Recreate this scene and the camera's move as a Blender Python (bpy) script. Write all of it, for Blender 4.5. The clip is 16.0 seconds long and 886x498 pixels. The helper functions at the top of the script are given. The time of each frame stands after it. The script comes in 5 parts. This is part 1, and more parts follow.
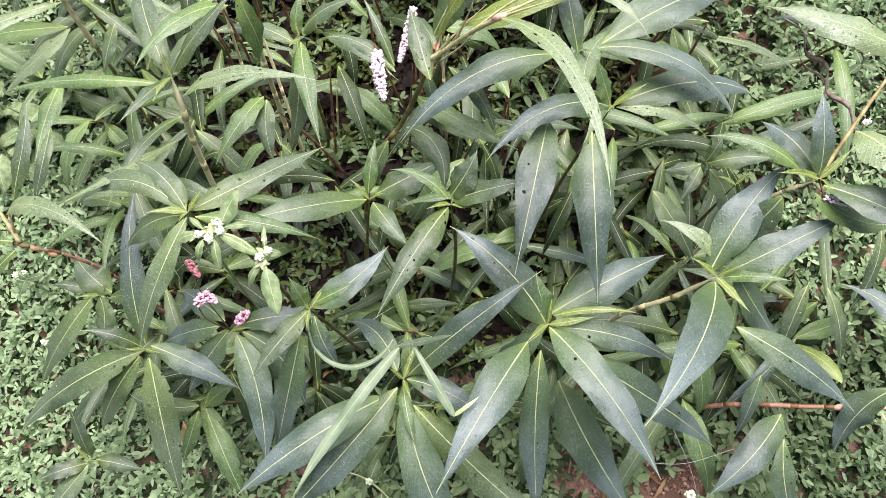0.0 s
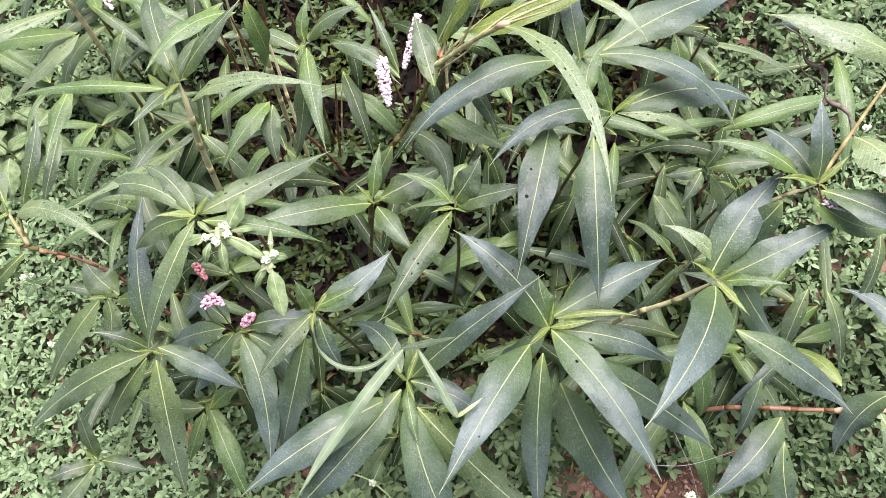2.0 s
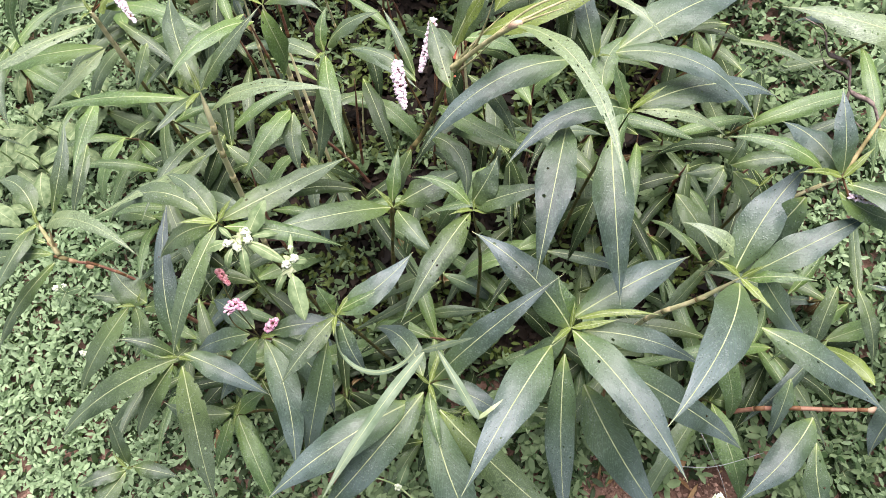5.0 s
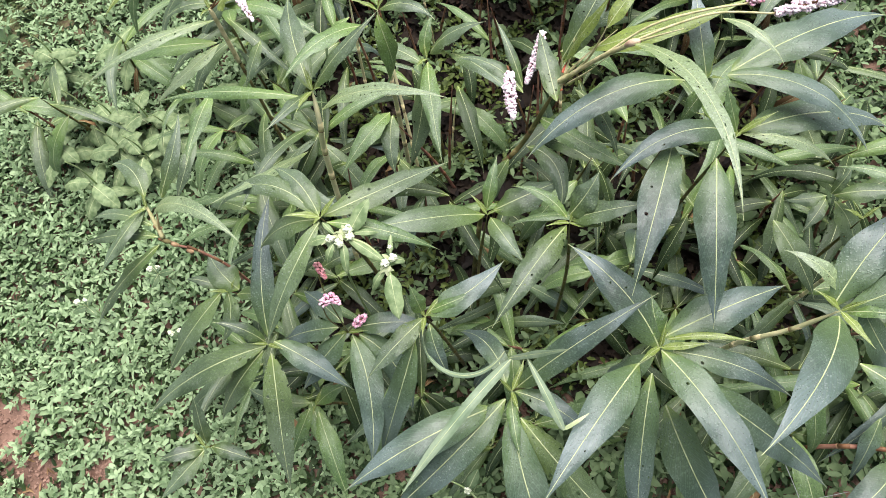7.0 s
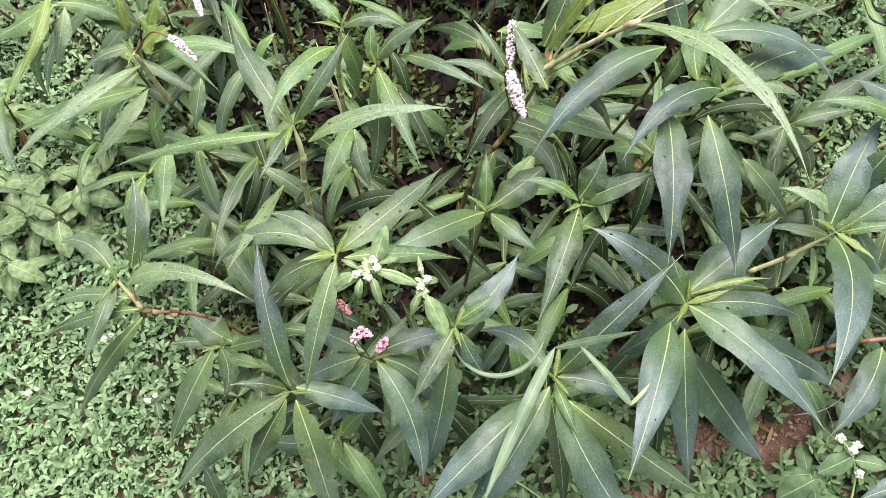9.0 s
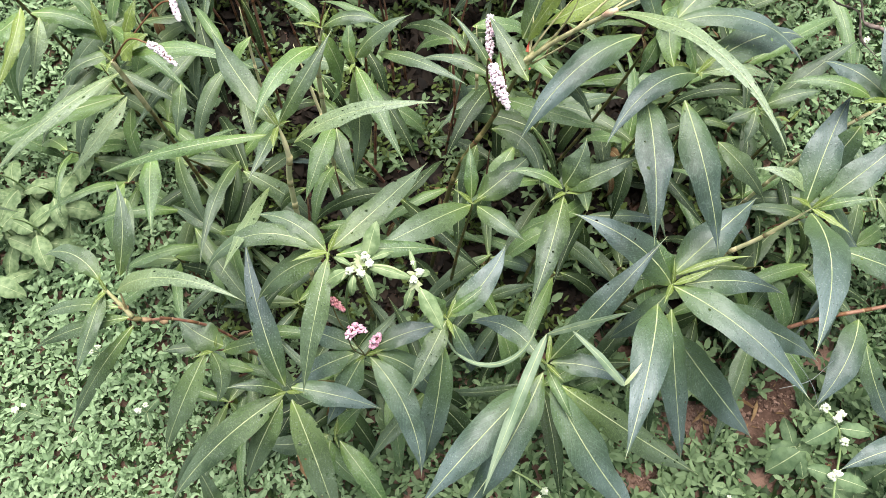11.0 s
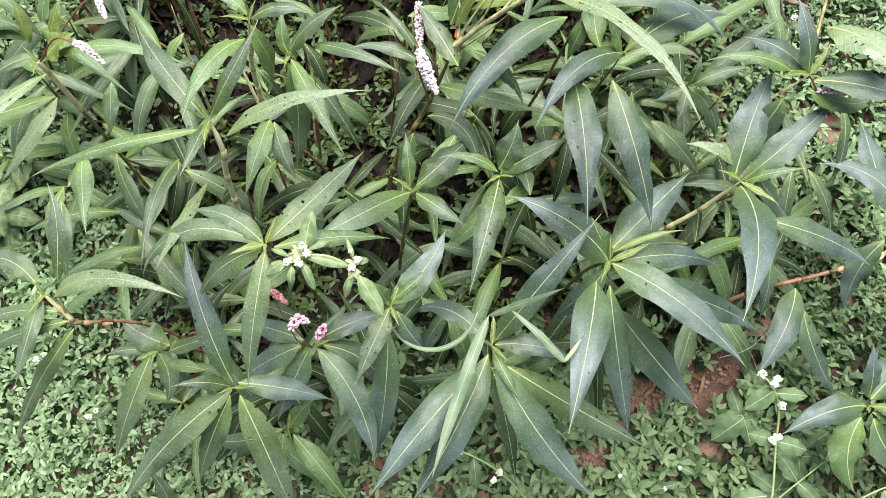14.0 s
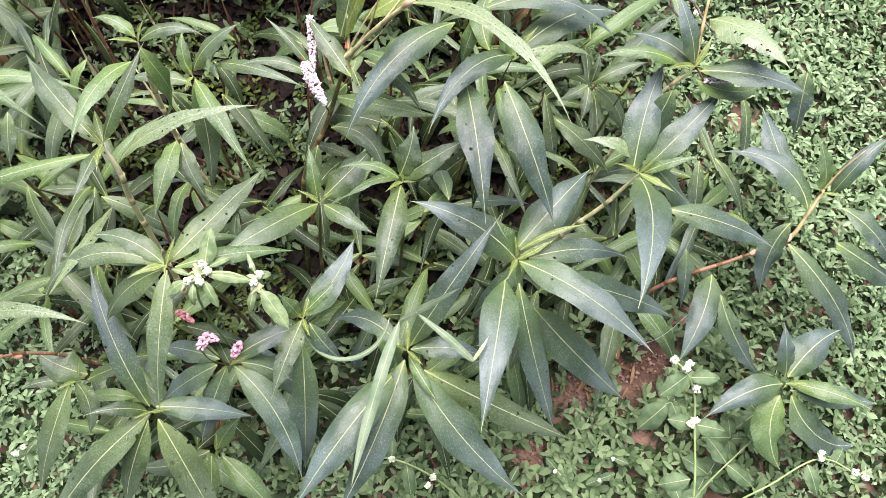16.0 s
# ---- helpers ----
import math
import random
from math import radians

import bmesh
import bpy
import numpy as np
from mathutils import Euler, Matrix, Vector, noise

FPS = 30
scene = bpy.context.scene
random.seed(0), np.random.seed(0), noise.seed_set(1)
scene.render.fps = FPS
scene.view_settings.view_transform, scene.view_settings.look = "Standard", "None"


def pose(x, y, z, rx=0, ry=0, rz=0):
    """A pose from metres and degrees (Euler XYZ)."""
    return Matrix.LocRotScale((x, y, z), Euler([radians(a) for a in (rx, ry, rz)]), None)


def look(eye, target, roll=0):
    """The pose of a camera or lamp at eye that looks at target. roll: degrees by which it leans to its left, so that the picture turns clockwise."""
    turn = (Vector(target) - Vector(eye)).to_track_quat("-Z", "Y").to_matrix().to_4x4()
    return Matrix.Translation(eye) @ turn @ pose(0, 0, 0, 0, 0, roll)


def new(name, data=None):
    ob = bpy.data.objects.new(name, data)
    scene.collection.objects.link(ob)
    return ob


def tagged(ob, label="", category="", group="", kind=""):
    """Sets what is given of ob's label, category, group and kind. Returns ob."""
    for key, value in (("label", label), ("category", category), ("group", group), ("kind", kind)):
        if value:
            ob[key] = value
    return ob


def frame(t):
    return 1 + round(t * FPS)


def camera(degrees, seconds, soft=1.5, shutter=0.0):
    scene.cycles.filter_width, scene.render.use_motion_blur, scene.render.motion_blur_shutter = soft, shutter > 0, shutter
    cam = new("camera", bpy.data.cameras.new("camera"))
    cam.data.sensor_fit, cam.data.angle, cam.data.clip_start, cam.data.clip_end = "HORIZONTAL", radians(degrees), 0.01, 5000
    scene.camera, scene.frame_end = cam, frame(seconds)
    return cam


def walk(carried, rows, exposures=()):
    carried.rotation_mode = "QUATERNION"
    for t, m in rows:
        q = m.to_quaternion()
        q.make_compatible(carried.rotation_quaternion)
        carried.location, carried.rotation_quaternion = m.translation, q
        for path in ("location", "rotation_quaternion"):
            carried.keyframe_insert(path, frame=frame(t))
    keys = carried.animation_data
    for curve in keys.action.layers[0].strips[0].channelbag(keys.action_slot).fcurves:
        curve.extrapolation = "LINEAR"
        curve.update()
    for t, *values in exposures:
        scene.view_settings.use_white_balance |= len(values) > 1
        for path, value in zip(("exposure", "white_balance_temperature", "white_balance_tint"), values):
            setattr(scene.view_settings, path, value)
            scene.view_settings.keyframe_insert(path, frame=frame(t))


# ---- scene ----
cam = camera(62.3, 16.0, soft=0.3)
PATH = [
    (0, (0.021, 0.008, 1.081), (0.018, 0.736, -0.782), 0.9),
    (0.5, (0.021, 0.007, 1.083), (0.022, 0.733, -0.78), 0.8),
    (1, (0.019, 0.003, 1.086), (0.026, 0.731, -0.776), 1.5),
    (1.5, (0.019, 0.003, 1.088), (0.018, 0.733, -0.774), 1.2),
    (2, (0.02, 0.004, 1.09), (0.01, 0.742, -0.769), 0.5),
    (2.5, (0.017, -0.001, 1.091), (0.002, 0.739, -0.767), 0.2),
    (3, (0.014, -0.004, 1.094), (0.012, 0.747, -0.76), 1.2),
    (5.3, (0.031, -0.001, 1.086), (-0.092, 0.76, -0.76), -8.5),
    (5.5, (0.025, 0.004, 1.085), (-0.135, 0.771, -0.755), -9.1),
    (6, (0.004, 0.008, 1.09), (-0.21, 0.792, -0.737), -9.6),
    (6.5, (0.005, -0.002, 1.089), (-0.201, 0.775, -0.743), -9.0),
    (7, (-0.006, -0.009, 1.101), (-0.252, 0.755, -0.73), -12.1),
    (7.5, (-0.053, 0.017, 1.104), (-0.191, 0.714, -0.765), -9.3),
    (8, (-0.11, 0.041, 1.103), (-0.186, 0.726, -0.774), -8.5),
    (8.5, (-0.131, 0.037, 1.105), (-0.094, 0.698, -0.782), -2.4),
    (9, (-0.153, 0.038, 1.114), (-0.056, 0.713, -0.766), -0.6),
    (9.2, (-0.171, 0.038, 1.122), (-0.055, 0.738, -0.747), -0.6),
    (11.3, (-0.171, 0.031, 1.12), (0.005, 0.674, -0.765), 3.5),
    (11.5, (-0.167, 0.034, 1.117), (0.014, 0.667, -0.771), 4.3),
    (12, (-0.162, 0.028, 1.117), (0.028, 0.669, -0.768), 4.1),
    (12.5, (-0.153, 0.013, 1.128), (0.05, 0.665, -0.752), 3.6),
    (13, (-0.148, 0.006, 1.129), (0.066, 0.648, -0.753), 4.3),
    (13.5, (-0.145, 0.01, 1.129), (0.09, 0.66, -0.748), 5.5),
    (14, (-0.146, 0.014, 1.124), (0.107, 0.643, -0.758), 7.0),
    (14.5, (-0.148, 0.011, 1.124), (0.117, 0.652, -0.752), 7.4),
    (15, (-0.141, 0.003, 1.133), (0.141, 0.665, -0.733), 7.1),
    (15.5, (-0.118, -0.007, 1.137), (0.188, 0.64, -0.731), 7.7),
    (16, (-0.087, -0.013, 1.132), (0.257, 0.618, -0.734), 9.5),
]
walk(cam, [(t, look(eye, target, roll)) for t, eye, target, roll in PATH], exposures=[(0.0, 1.82, 6500, 20), (5.5, 1.77, 6500, 19), (7.0, 1.67, 6500, 14), (9.0, 1.73, 6500, 9), (13.5, 1.79, 6500, 9), (15.0, 1.84, 6500, 15), (16.0, 1.91, 6500, 19)])

# ---- sky and light: a bright overcast day ----
world = bpy.data.worlds.new("overcast_sky")
scene.world = world
world.use_nodes = True
wn = world.node_tree
sky = wn.nodes.new("ShaderNodeTexSky")
sky.sky_type = "NISHITA"
sky.sun_disc = False
sky.sun_elevation = radians(72)
sky.sun_rotation = radians(15)
sky.air_density = 1.0
sky.dust_density = 4.0
wn.links.new(sky.outputs[0], wn.nodes["Background"].inputs[0])
wn.nodes["Background"].inputs[1].default_value = 0.05
sun = new("sun", bpy.data.lights.new("sun", "SUN"))
sun.data.energy = 3.2
sun.data.angle = radians(58)
sun.data.color = (0.985, 0.98, 1.0)
sun.matrix_world = look((0.08, 0.27, 1.2), (0, 0, 0))


# ---- materials ----
def nodes_of(name):
    m = bpy.data.materials.new(name)
    m.use_nodes = True
    nt = m.node_tree
    return m, nt, nt.nodes["Principled BSDF"]


def add(nt, kind, **inputs):
    n = nt.nodes.new(kind)
    for k, v in inputs.items():
        n.inputs[k.replace("_", " ")].default_value = v
    return n


def maths(nt, op, a, b=0.0, clamp=False):
    n = nt.nodes.new("ShaderNodeMath")
    n.operation, n.use_clamp = op, clamp
    for i, v in enumerate((a, b)):
        if isinstance(v, (int, float)):
            n.inputs[i].default_value = v
        else:
            nt.links.new(v, n.inputs[i])
    return n.outputs[0]


def mixed(nt, fac, a, b):
    n = nt.nodes.new("ShaderNodeMix")
    n.data_type = "RGBA"
    for i, v in ((0, fac), (6, a), (7, b)):
        if isinstance(v, (int, float)):
            n.inputs[i].default_value = v
        elif isinstance(v, tuple):
            n.inputs[i].default_value = (*v, 1.0)
        else:
            nt.links.new(v, n.inputs[i])
    return n.outputs[2]


def ramp(nt, value, lo, hi):
    n = nt.nodes.new("ShaderNodeMapRange")
    n.interpolation_type = "SMOOTHSTEP"
    n.inputs[1].default_value, n.inputs[2].default_value = lo, hi
    nt.links.new(value, n.inputs[0])
    return n.outputs[0]


def leaf_material(name, dark, light, base_tint, holes=0.0, rough=0.48, specks=0.19, sheen_mix=0.55, gloss=0.47, sheen_tint=(0.122, 0.165, 0.112)):
    """Lance-leaf blade: pale centre line, faint side veins, painted sheen, dust specks, dew, insect holes."""
    m, nt, p = nodes_of(name)
    L = nt.links.new
    uv = nt.nodes.new("ShaderNodeUVMap")
    sep = nt.nodes.new("ShaderNodeSeparateXYZ")
    L(uv.outputs[0], sep.inputs[0])
    u, v = sep.outputs[0], sep.outputs[1]
    info = nt.nodes.new("ShaderNodeObjectInfo")
    rnd = info.outputs["Random"]
    tc = nt.nodes.new("ShaderNodeTexCoord")
    across = maths(nt, "ABSOLUTE", maths(nt, "SUBTRACT", u, 0.5))
    # blade colour: broad blotches, fine grain, one shade per leaf
    n1 = add(nt, "ShaderNodeTexNoise", Scale=18.0, Detail=3.0)
    n2 = add(nt, "ShaderNodeTexNoise", Scale=420.0, Detail=3.0)
    L(tc.outputs["Object"], n1.inputs["Vector"])
    L(tc.outputs["Object"], n2.inputs["Vector"])
    blot = maths(nt, "ADD", maths(nt, "MULTIPLY", ramp(nt, n1.outputs[0], 0.3, 0.7), 0.55), maths(nt, "MULTIPLY", rnd, 0.45))
    col = mixed(nt, blot, dark, light)
    col = mixed(nt, maths(nt, "MULTIPLY", ramp(nt, n2.outputs[0], 0.5, 0.68), 0.5), col, tuple(c * 1.8 for c in light))
    # bluish sky sheen painted into the colour of the outer part of the blade
    col = mixed(nt, maths(nt, "MULTIPLY", ramp(nt, v, 0.15, 0.85), maths(nt, "MULTIPLY", ramp(nt, n1.outputs[0], 0.25, 0.6), sheen_mix)), col, sheen_tint)
    # young tissue by the leaf's foot
    foot = maths(nt, "MULTIPLY", maths(nt, "SUBTRACT", 1.0, ramp(nt, v, 0.0, 0.55)), 0.50)
    col = mixed(nt, foot, col, base_tint)
    collar = maths(nt, "MULTIPLY", maths(nt, "SUBTRACT", 1.0, ramp(nt, v, 0.015, 0.10)), 0.6)
    col = mixed(nt, collar, col, (0.20, 0.27, 0.045))
    # slanting side veins
    vein = maths(nt, "SINE", maths(nt, "SUBTRACT", maths(nt, "MULTIPLY", v, 120.0), maths(nt, "MULTIPLY", across, 55.0)))
    veinmask = ramp(nt, vein, 0.72, 1.0)
    col = mixed(nt, maths(nt, "MULTIPLY", veinmask, 0.34), col, tuple(c * 2.2 for c in light))
    quilt = maths(nt, "MULTIPLY", maths(nt, "ADD", maths(nt, "MULTIPLY", vein, 0.5), 0.5), maths(nt, "SUBTRACT", 0.35, maths(nt, "MULTIPLY", rnd, 0.25)))
    col = mixed(nt, quilt, col, tuple(c * 0.55 for c in dark))
    # dust and dew marks; the drops' pale glints are put into the colour
    off = nt.nodes.new("ShaderNodeVectorMath")
    off.operation = "ADD"
    comb = nt.nodes.new("ShaderNodeCombineXYZ")
    L(maths(nt, "MULTIPLY", rnd, 37.0), comb.inputs[0])
    L(maths(nt, "MULTIPLY", rnd, 91.0), comb.inputs[1])
    L(tc.outputs["Object"], off.inputs[0])
    L(comb.outputs[0], off.inputs[1])
    v1 = add(nt, "ShaderNodeTexVoronoi", Scale=400.0)
    v2 = add(nt, "ShaderNodeTexVoronoi", Scale=330.0)
    for n in (v1, v2):
        L(off.outputs[0], n.inputs["Vector"])
    n3 = add(nt, "ShaderNodeTexNoise", Scale=130.0, Detail=2.0)
    L(off.outputs[0], n3.inputs["Vector"])
    patch = maths(nt, "MULTIPLY", ramp(nt, n3.outputs[0], 0.38, 0.58), ramp(nt, n1.outputs[0], 0.25, 0.6))
    dew = maths(nt, "MULTIPLY", maths(nt, "SUBTRACT", 1.0, ramp(nt, v1.outputs[0], 0.2, 0.42)), patch)
    col = mixed(nt, maths(nt, "MULTIPLY", dew, specks), col, (0.36, 0.41, 0.35))
    spot = maths(nt, "SUBTRACT", 1.0, ramp(nt, v2.outputs[0], 0.12, 0.22))
    sepc = nt.nodes.new("ShaderNodeSeparateColor")
    L(v2.outputs["Color"], sepc.inputs[0])
    spot = maths(nt, "MULTIPLY", spot, maths(nt, "GREATER_THAN", sepc.outputs[0], 0.18))
    col = mixed(nt, maths(nt, "MULTIPLY", spot, 0.85), col, (0.010, 0.014, 0.008))
    L(col, p.inputs["Base Color"])
    p.inputs["Roughness"].default_value = rough
    rr = maths(nt, "SUBTRACT", maths(nt, "ADD", maths(nt, "MULTIPLY", n3.outputs[0], 0.35), rough - 0.17), maths(nt, "MULTIPLY", dew, 0.10))
    L(rr, p.inputs["Roughness"])
    p.inputs["IOR"].default_value = 1.5
    p.inputs["Specular IOR Level"].default_value = gloss
    bump = add(nt, "ShaderNodeBump", Strength=0.8, Distance=0.0005)
    h = maths(nt, "ADD", maths(nt, "MULTIPLY", vein, 0.045), maths(nt, "ADD", maths(nt, "MULTIPLY", n2.outputs[0], 0.6), maths(nt, "ADD", maths(nt, "MULTIPLY", dew, 0.7), maths(nt, "MULTIPLY", n3.outputs[0], 0.7))))
    L(h, bump.inputs["Height"])
    L(bump.outputs[0], p.inputs["Normal"])
    # light that passes through the blade
    tr = nt.nodes.new("ShaderNodeBsdfTranslucent")
    L(mixed(nt, 0.5, col, base_tint), tr.inputs[0])
    mx = nt.nodes.new("ShaderNodeMixShader")
    mx.inputs[0].default_value = 0.18
    L(p.outputs[0], mx.inputs[1])
    L(tr.outputs[0], mx.inputs[2])
    out = nt.nodes["Material Output"]
    last = mx.outputs[0]
    if holes:
        cuv = nt.nodes.new("ShaderNodeCombineXYZ")
        L(maths(nt, "ADD", maths(nt, "MULTIPLY", u, 4.0), maths(nt, "MULTIPLY", rnd, 53.0)), cuv.inputs[0])
        L(maths(nt, "ADD", maths(nt, "MULTIPLY", v, 22.0), maths(nt, "MULTIPLY", rnd, 29.0)), cuv.inputs[1])
        nz = add(nt, "ShaderNodeTexNoise", Scale=2.5)
        L(cuv.outputs[0], nz.inputs["Vector"])
        vv = nt.nodes.new("ShaderNodeTexVoronoi")
        vv.voronoi_dimensions = "2D"
        vv.inputs["Scale"].default_value = 1.0
        L(cuv.outputs[0], vv.inputs["Vector"])
        sc = nt.nodes.new("ShaderNodeSeparateColor")
        L(vv.outputs["Color"], sc.inputs[0])
        bite = maths(nt, "LESS_THAN", maths(nt, "ADD", vv.outputs[0], maths(nt, "MULTIPLY", nz.outputs[0], 0.12)), maths(nt, "ADD", 0.17, maths(nt, "MULTIPLY", sc.outputs[1], 0.16)))
        bite = maths(nt, "MULTIPLY", bite, maths(nt, "LESS_THAN", sc.outputs[0], holes))
        bite = maths(nt, "MULTIPLY", bite, maths(nt, "GREATER_THAN", across, 0.07))
        clear = nt.nodes.new("ShaderNodeBsdfTransparent")
        mh = nt.nodes.new("ShaderNodeMixShader")
        L(bite, mh.inputs[0])
        L(last, mh.inputs[1])
        L(clear.outputs[0], mh.inputs[2])
        last = mh.outputs[0]
    L(last, out.inputs[0])
    return m


def plain(name, a, b, scale=60.0, rough=0.5, bump=0.3, island=0.0, translucent=0.0):
    """Two colours mingled by noise at two sizes, with grain; island: how far single pieces differ."""
    m, nt, p = nodes_of(name)
    L = nt.links.new
    tc = nt.nodes.new("ShaderNodeTexCoord")
    n1 = add(nt, "ShaderNodeTexNoise", Scale=scale, Detail=4.0)
    n2 = add(nt, "ShaderNodeTexNoise", Scale=scale * 9, Detail=3.0)
    L(tc.outputs["Object"], n1.inputs["Vector"])
    L(tc.outputs["Object"], n2.inputs["Vector"])
    f = ramp(nt, n1.outputs[0], 0.3, 0.7)
    if island:
        g = nt.nodes.new("ShaderNodeNewGeometry")
        f = maths(nt, "ADD", maths(nt, "MULTIPLY", f, 1 - island), maths(nt, "MULTIPLY", g.outputs["Random Per Island"], island))
    col = mixed(nt, f, a, b)
    col = mixed(nt, maths(nt, "MULTIPLY", ramp(nt, n2.outputs[0], 0.5, 0.8), 0.3), col, tuple(c * 0.5 for c in a))
    L(col, p.inputs["Base Color"])
    p.inputs["Roughness"].default_value = rough
    p.inputs["Specular IOR Level"].default_value = 0.16
    bp = add(nt, "ShaderNodeBump", Strength=bump, Distance=0.001)
    L(n2.outputs[0], bp.inputs["Height"])
    L(bp.outputs[0], p.inputs["Normal"])
    if translucent:
        tr = nt.nodes.new("ShaderNodeBsdfTranslucent")
        L(col, tr.inputs[0])
        mx = nt.nodes.new("ShaderNodeMixShader")
        mx.inputs[0].default_value = translucent
        L(p.outputs[0], mx.inputs[1])
        L(tr.outputs[0], mx.inputs[2])
        L(mx.outputs[0], nt.nodes["Material Output"].inputs[0])
    return m


MATURE = leaf_material("mature_leaf", (0.0150, 0.0300, 0.0112), (0.0680, 0.1000, 0.0420), (0.1200, 0.1875, 0.0390), holes=0.035, sheen_mix=0.58, sheen_tint=(0.122, 0.170, 0.110))
# MATURE copied with more of the sky's blue sheen in its colour.
BLUE_SHEEN = leaf_material("blue_sheen_leaf", (0.0150, 0.0310, 0.0150), (0.056, 0.088, 0.054), (0.1125, 0.1800, 0.0450), holes=0.03, sheen_mix=0.62, gloss=0.54, sheen_tint=(0.126, 0.165, 0.172))
EATEN = leaf_material("eaten_leaf", (0.0210, 0.0390, 0.0135), (0.0750, 0.1050, 0.0450), (0.1275, 0.1875, 0.0390), holes=0.2)
# Old bitten leaves, darker than MATURE so the undergrowth's shade is in their colour.
OLD_SHADED = leaf_material("old_shaded_leaf", (0.0067, 0.0158, 0.0048), (0.0263, 0.0450, 0.0142), (0.0540, 0.0840, 0.0210), holes=0.1, specks=0.10, sheen_mix=0.05, gloss=0.22)
YOUNG = leaf_material("young_leaf", (0.0300, 0.0645, 0.0150), (0.0930, 0.1500, 0.0495), (0.1500, 0.2325, 0.0390), holes=0.01, specks=0.25, sheen_mix=0.2)
PALE = leaf_material("pale_leaf", (0.095, 0.135, 0.062), (0.190, 0.245, 0.125), (0.1500, 0.2100, 0.0525), holes=0.2, specks=0.2, sheen_mix=0.3, gloss=0.60)
LIME = leaf_material("lime_leaf", (0.0780, 0.1170, 0.0180), (0.1320, 0.1725, 0.0360), (0.2100, 0.2700, 0.0525), holes=0.0, specks=0.24, sheen_mix=0.0)
RIB = plain("midrib", (0.225, 0.265, 0.120), (0.36, 0.39, 0.21), 90.0, 0.45, 0.1)
STEM = plain("jointed_stem", (0.46, 0.44, 0.22), (0.64, 0.58, 0.34), 40.0, 0.45, 0.2)
OLIVE = plain("olive_stem", (0.0540, 0.0600, 0.0180), (0.1320, 0.1080, 0.0405), 40.0, 0.5, 0.2)
REDSTEM = plain("red_stem", (0.140, 0.045, 0.032), (0.270, 0.150, 0.095), 55.0, 0.45, 0.2)
NODE = plain("stem_joint", (0.0975, 0.0420, 0.0195), (0.1725, 0.0900, 0.0420), 90.0, 0.5, 0.2)
SHEATH = plain("sheath", (0.42, 0.37, 0.18), (0.60, 0.50, 0.28), 90.0, 0.6, 0.2)
PALEJOINT = plain("pale_stem_joint", (0.190, 0.105, 0.050), (0.330, 0.220, 0.120), 90.0, 0.5, 0.2)
FLORET = plain("pale_floret", (0.700, 0.470, 0.530), (0.840, 0.780, 0.780), 300.0, 0.6, 0.1, island=0.7)
PINK = plain("pink_floret", (0.6300, 0.2300, 0.3300), (0.8000, 0.6200, 0.6700), 300.0, 0.6, 0.1, island=0.8)
SALMON = plain("salmon_floret", (0.5200, 0.1500, 0.1700), (0.7400, 0.4300, 0.4200), 300.0, 0.6, 0.1, island=0.8)
WHITE = plain("white_floret", (0.5400, 0.6000, 0.3600), (0.7200, 0.7350, 0.5700), 300.0, 0.6, 0.1, island=0.6)
WEED = plain("weed_leaf", (0.0540, 0.0930, 0.0405), (0.1200, 0.1740, 0.0825), 60.0, 0.55, 0.2, translucent=0.2)
WEEDSTEM = plain("weed_stem", (0.1800, 0.2550, 0.0900), (0.2700, 0.3300, 0.1500), 60.0, 0.55, 0.2)
PALEBLADE = plain("pale_blade", (0.105, 0.155, 0.088), (0.190, 0.240, 0.155), 40.0, 0.45, 0.2, translucent=0.15)
COVER = plain("cover_leaf", (0.080, 0.145, 0.054), (0.380, 0.500, 0.275), 9.0, 0.5, 0.2, island=0.75, translucent=0.40)
# Yellowish weed leaves, also darkened so the knotweed's shade is in their colour.
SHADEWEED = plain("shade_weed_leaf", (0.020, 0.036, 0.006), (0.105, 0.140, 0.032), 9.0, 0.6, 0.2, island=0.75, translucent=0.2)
# Low leaf layer coloured dark to imitate the shaded gaps between sprigs.
GAP_SHADE = plain("gap_shade_leaf", (0.010, 0.021, 0.006), (0.034, 0.058, 0.017), 9.0, 0.5, 0.2, island=0.75, translucent=0.1)
MAT = plain("mat_leaf", (0.034, 0.070, 0.022), (0.225, 0.310, 0.145), 9.0, 0.5, 0.2, island=0.75, translucent=0.35)
CRUMB = plain("soil_crumb", (0.120, 0.070, 0.049), (0.290, 0.182, 0.135), 60.0, 0.95, 0.6, island=0.6)
DRY = plain("dry_leaf", (0.1125, 0.0630, 0.0270), (0.2100, 0.1350, 0.0630), 60.0, 0.7, 0.4)
# Rotting leaf scraps, coloured near black to stand for the bush's shade.
SHADE_LITTER = plain("shade_dark_litter", (0.006, 0.005, 0.004), (0.028, 0.019, 0.012), 20.0, 0.8, 0.4, island=0.8)
WITHERED = plain("withered_leaf", (0.085, 0.062, 0.050), (0.230, 0.180, 0.150), 160.0, 0.8, 0.5)
SILK = plain("silk", (0.1500, 0.1650, 0.1500), (0.2700, 0.2850, 0.2700), 80.0, 0.3, 0.1)


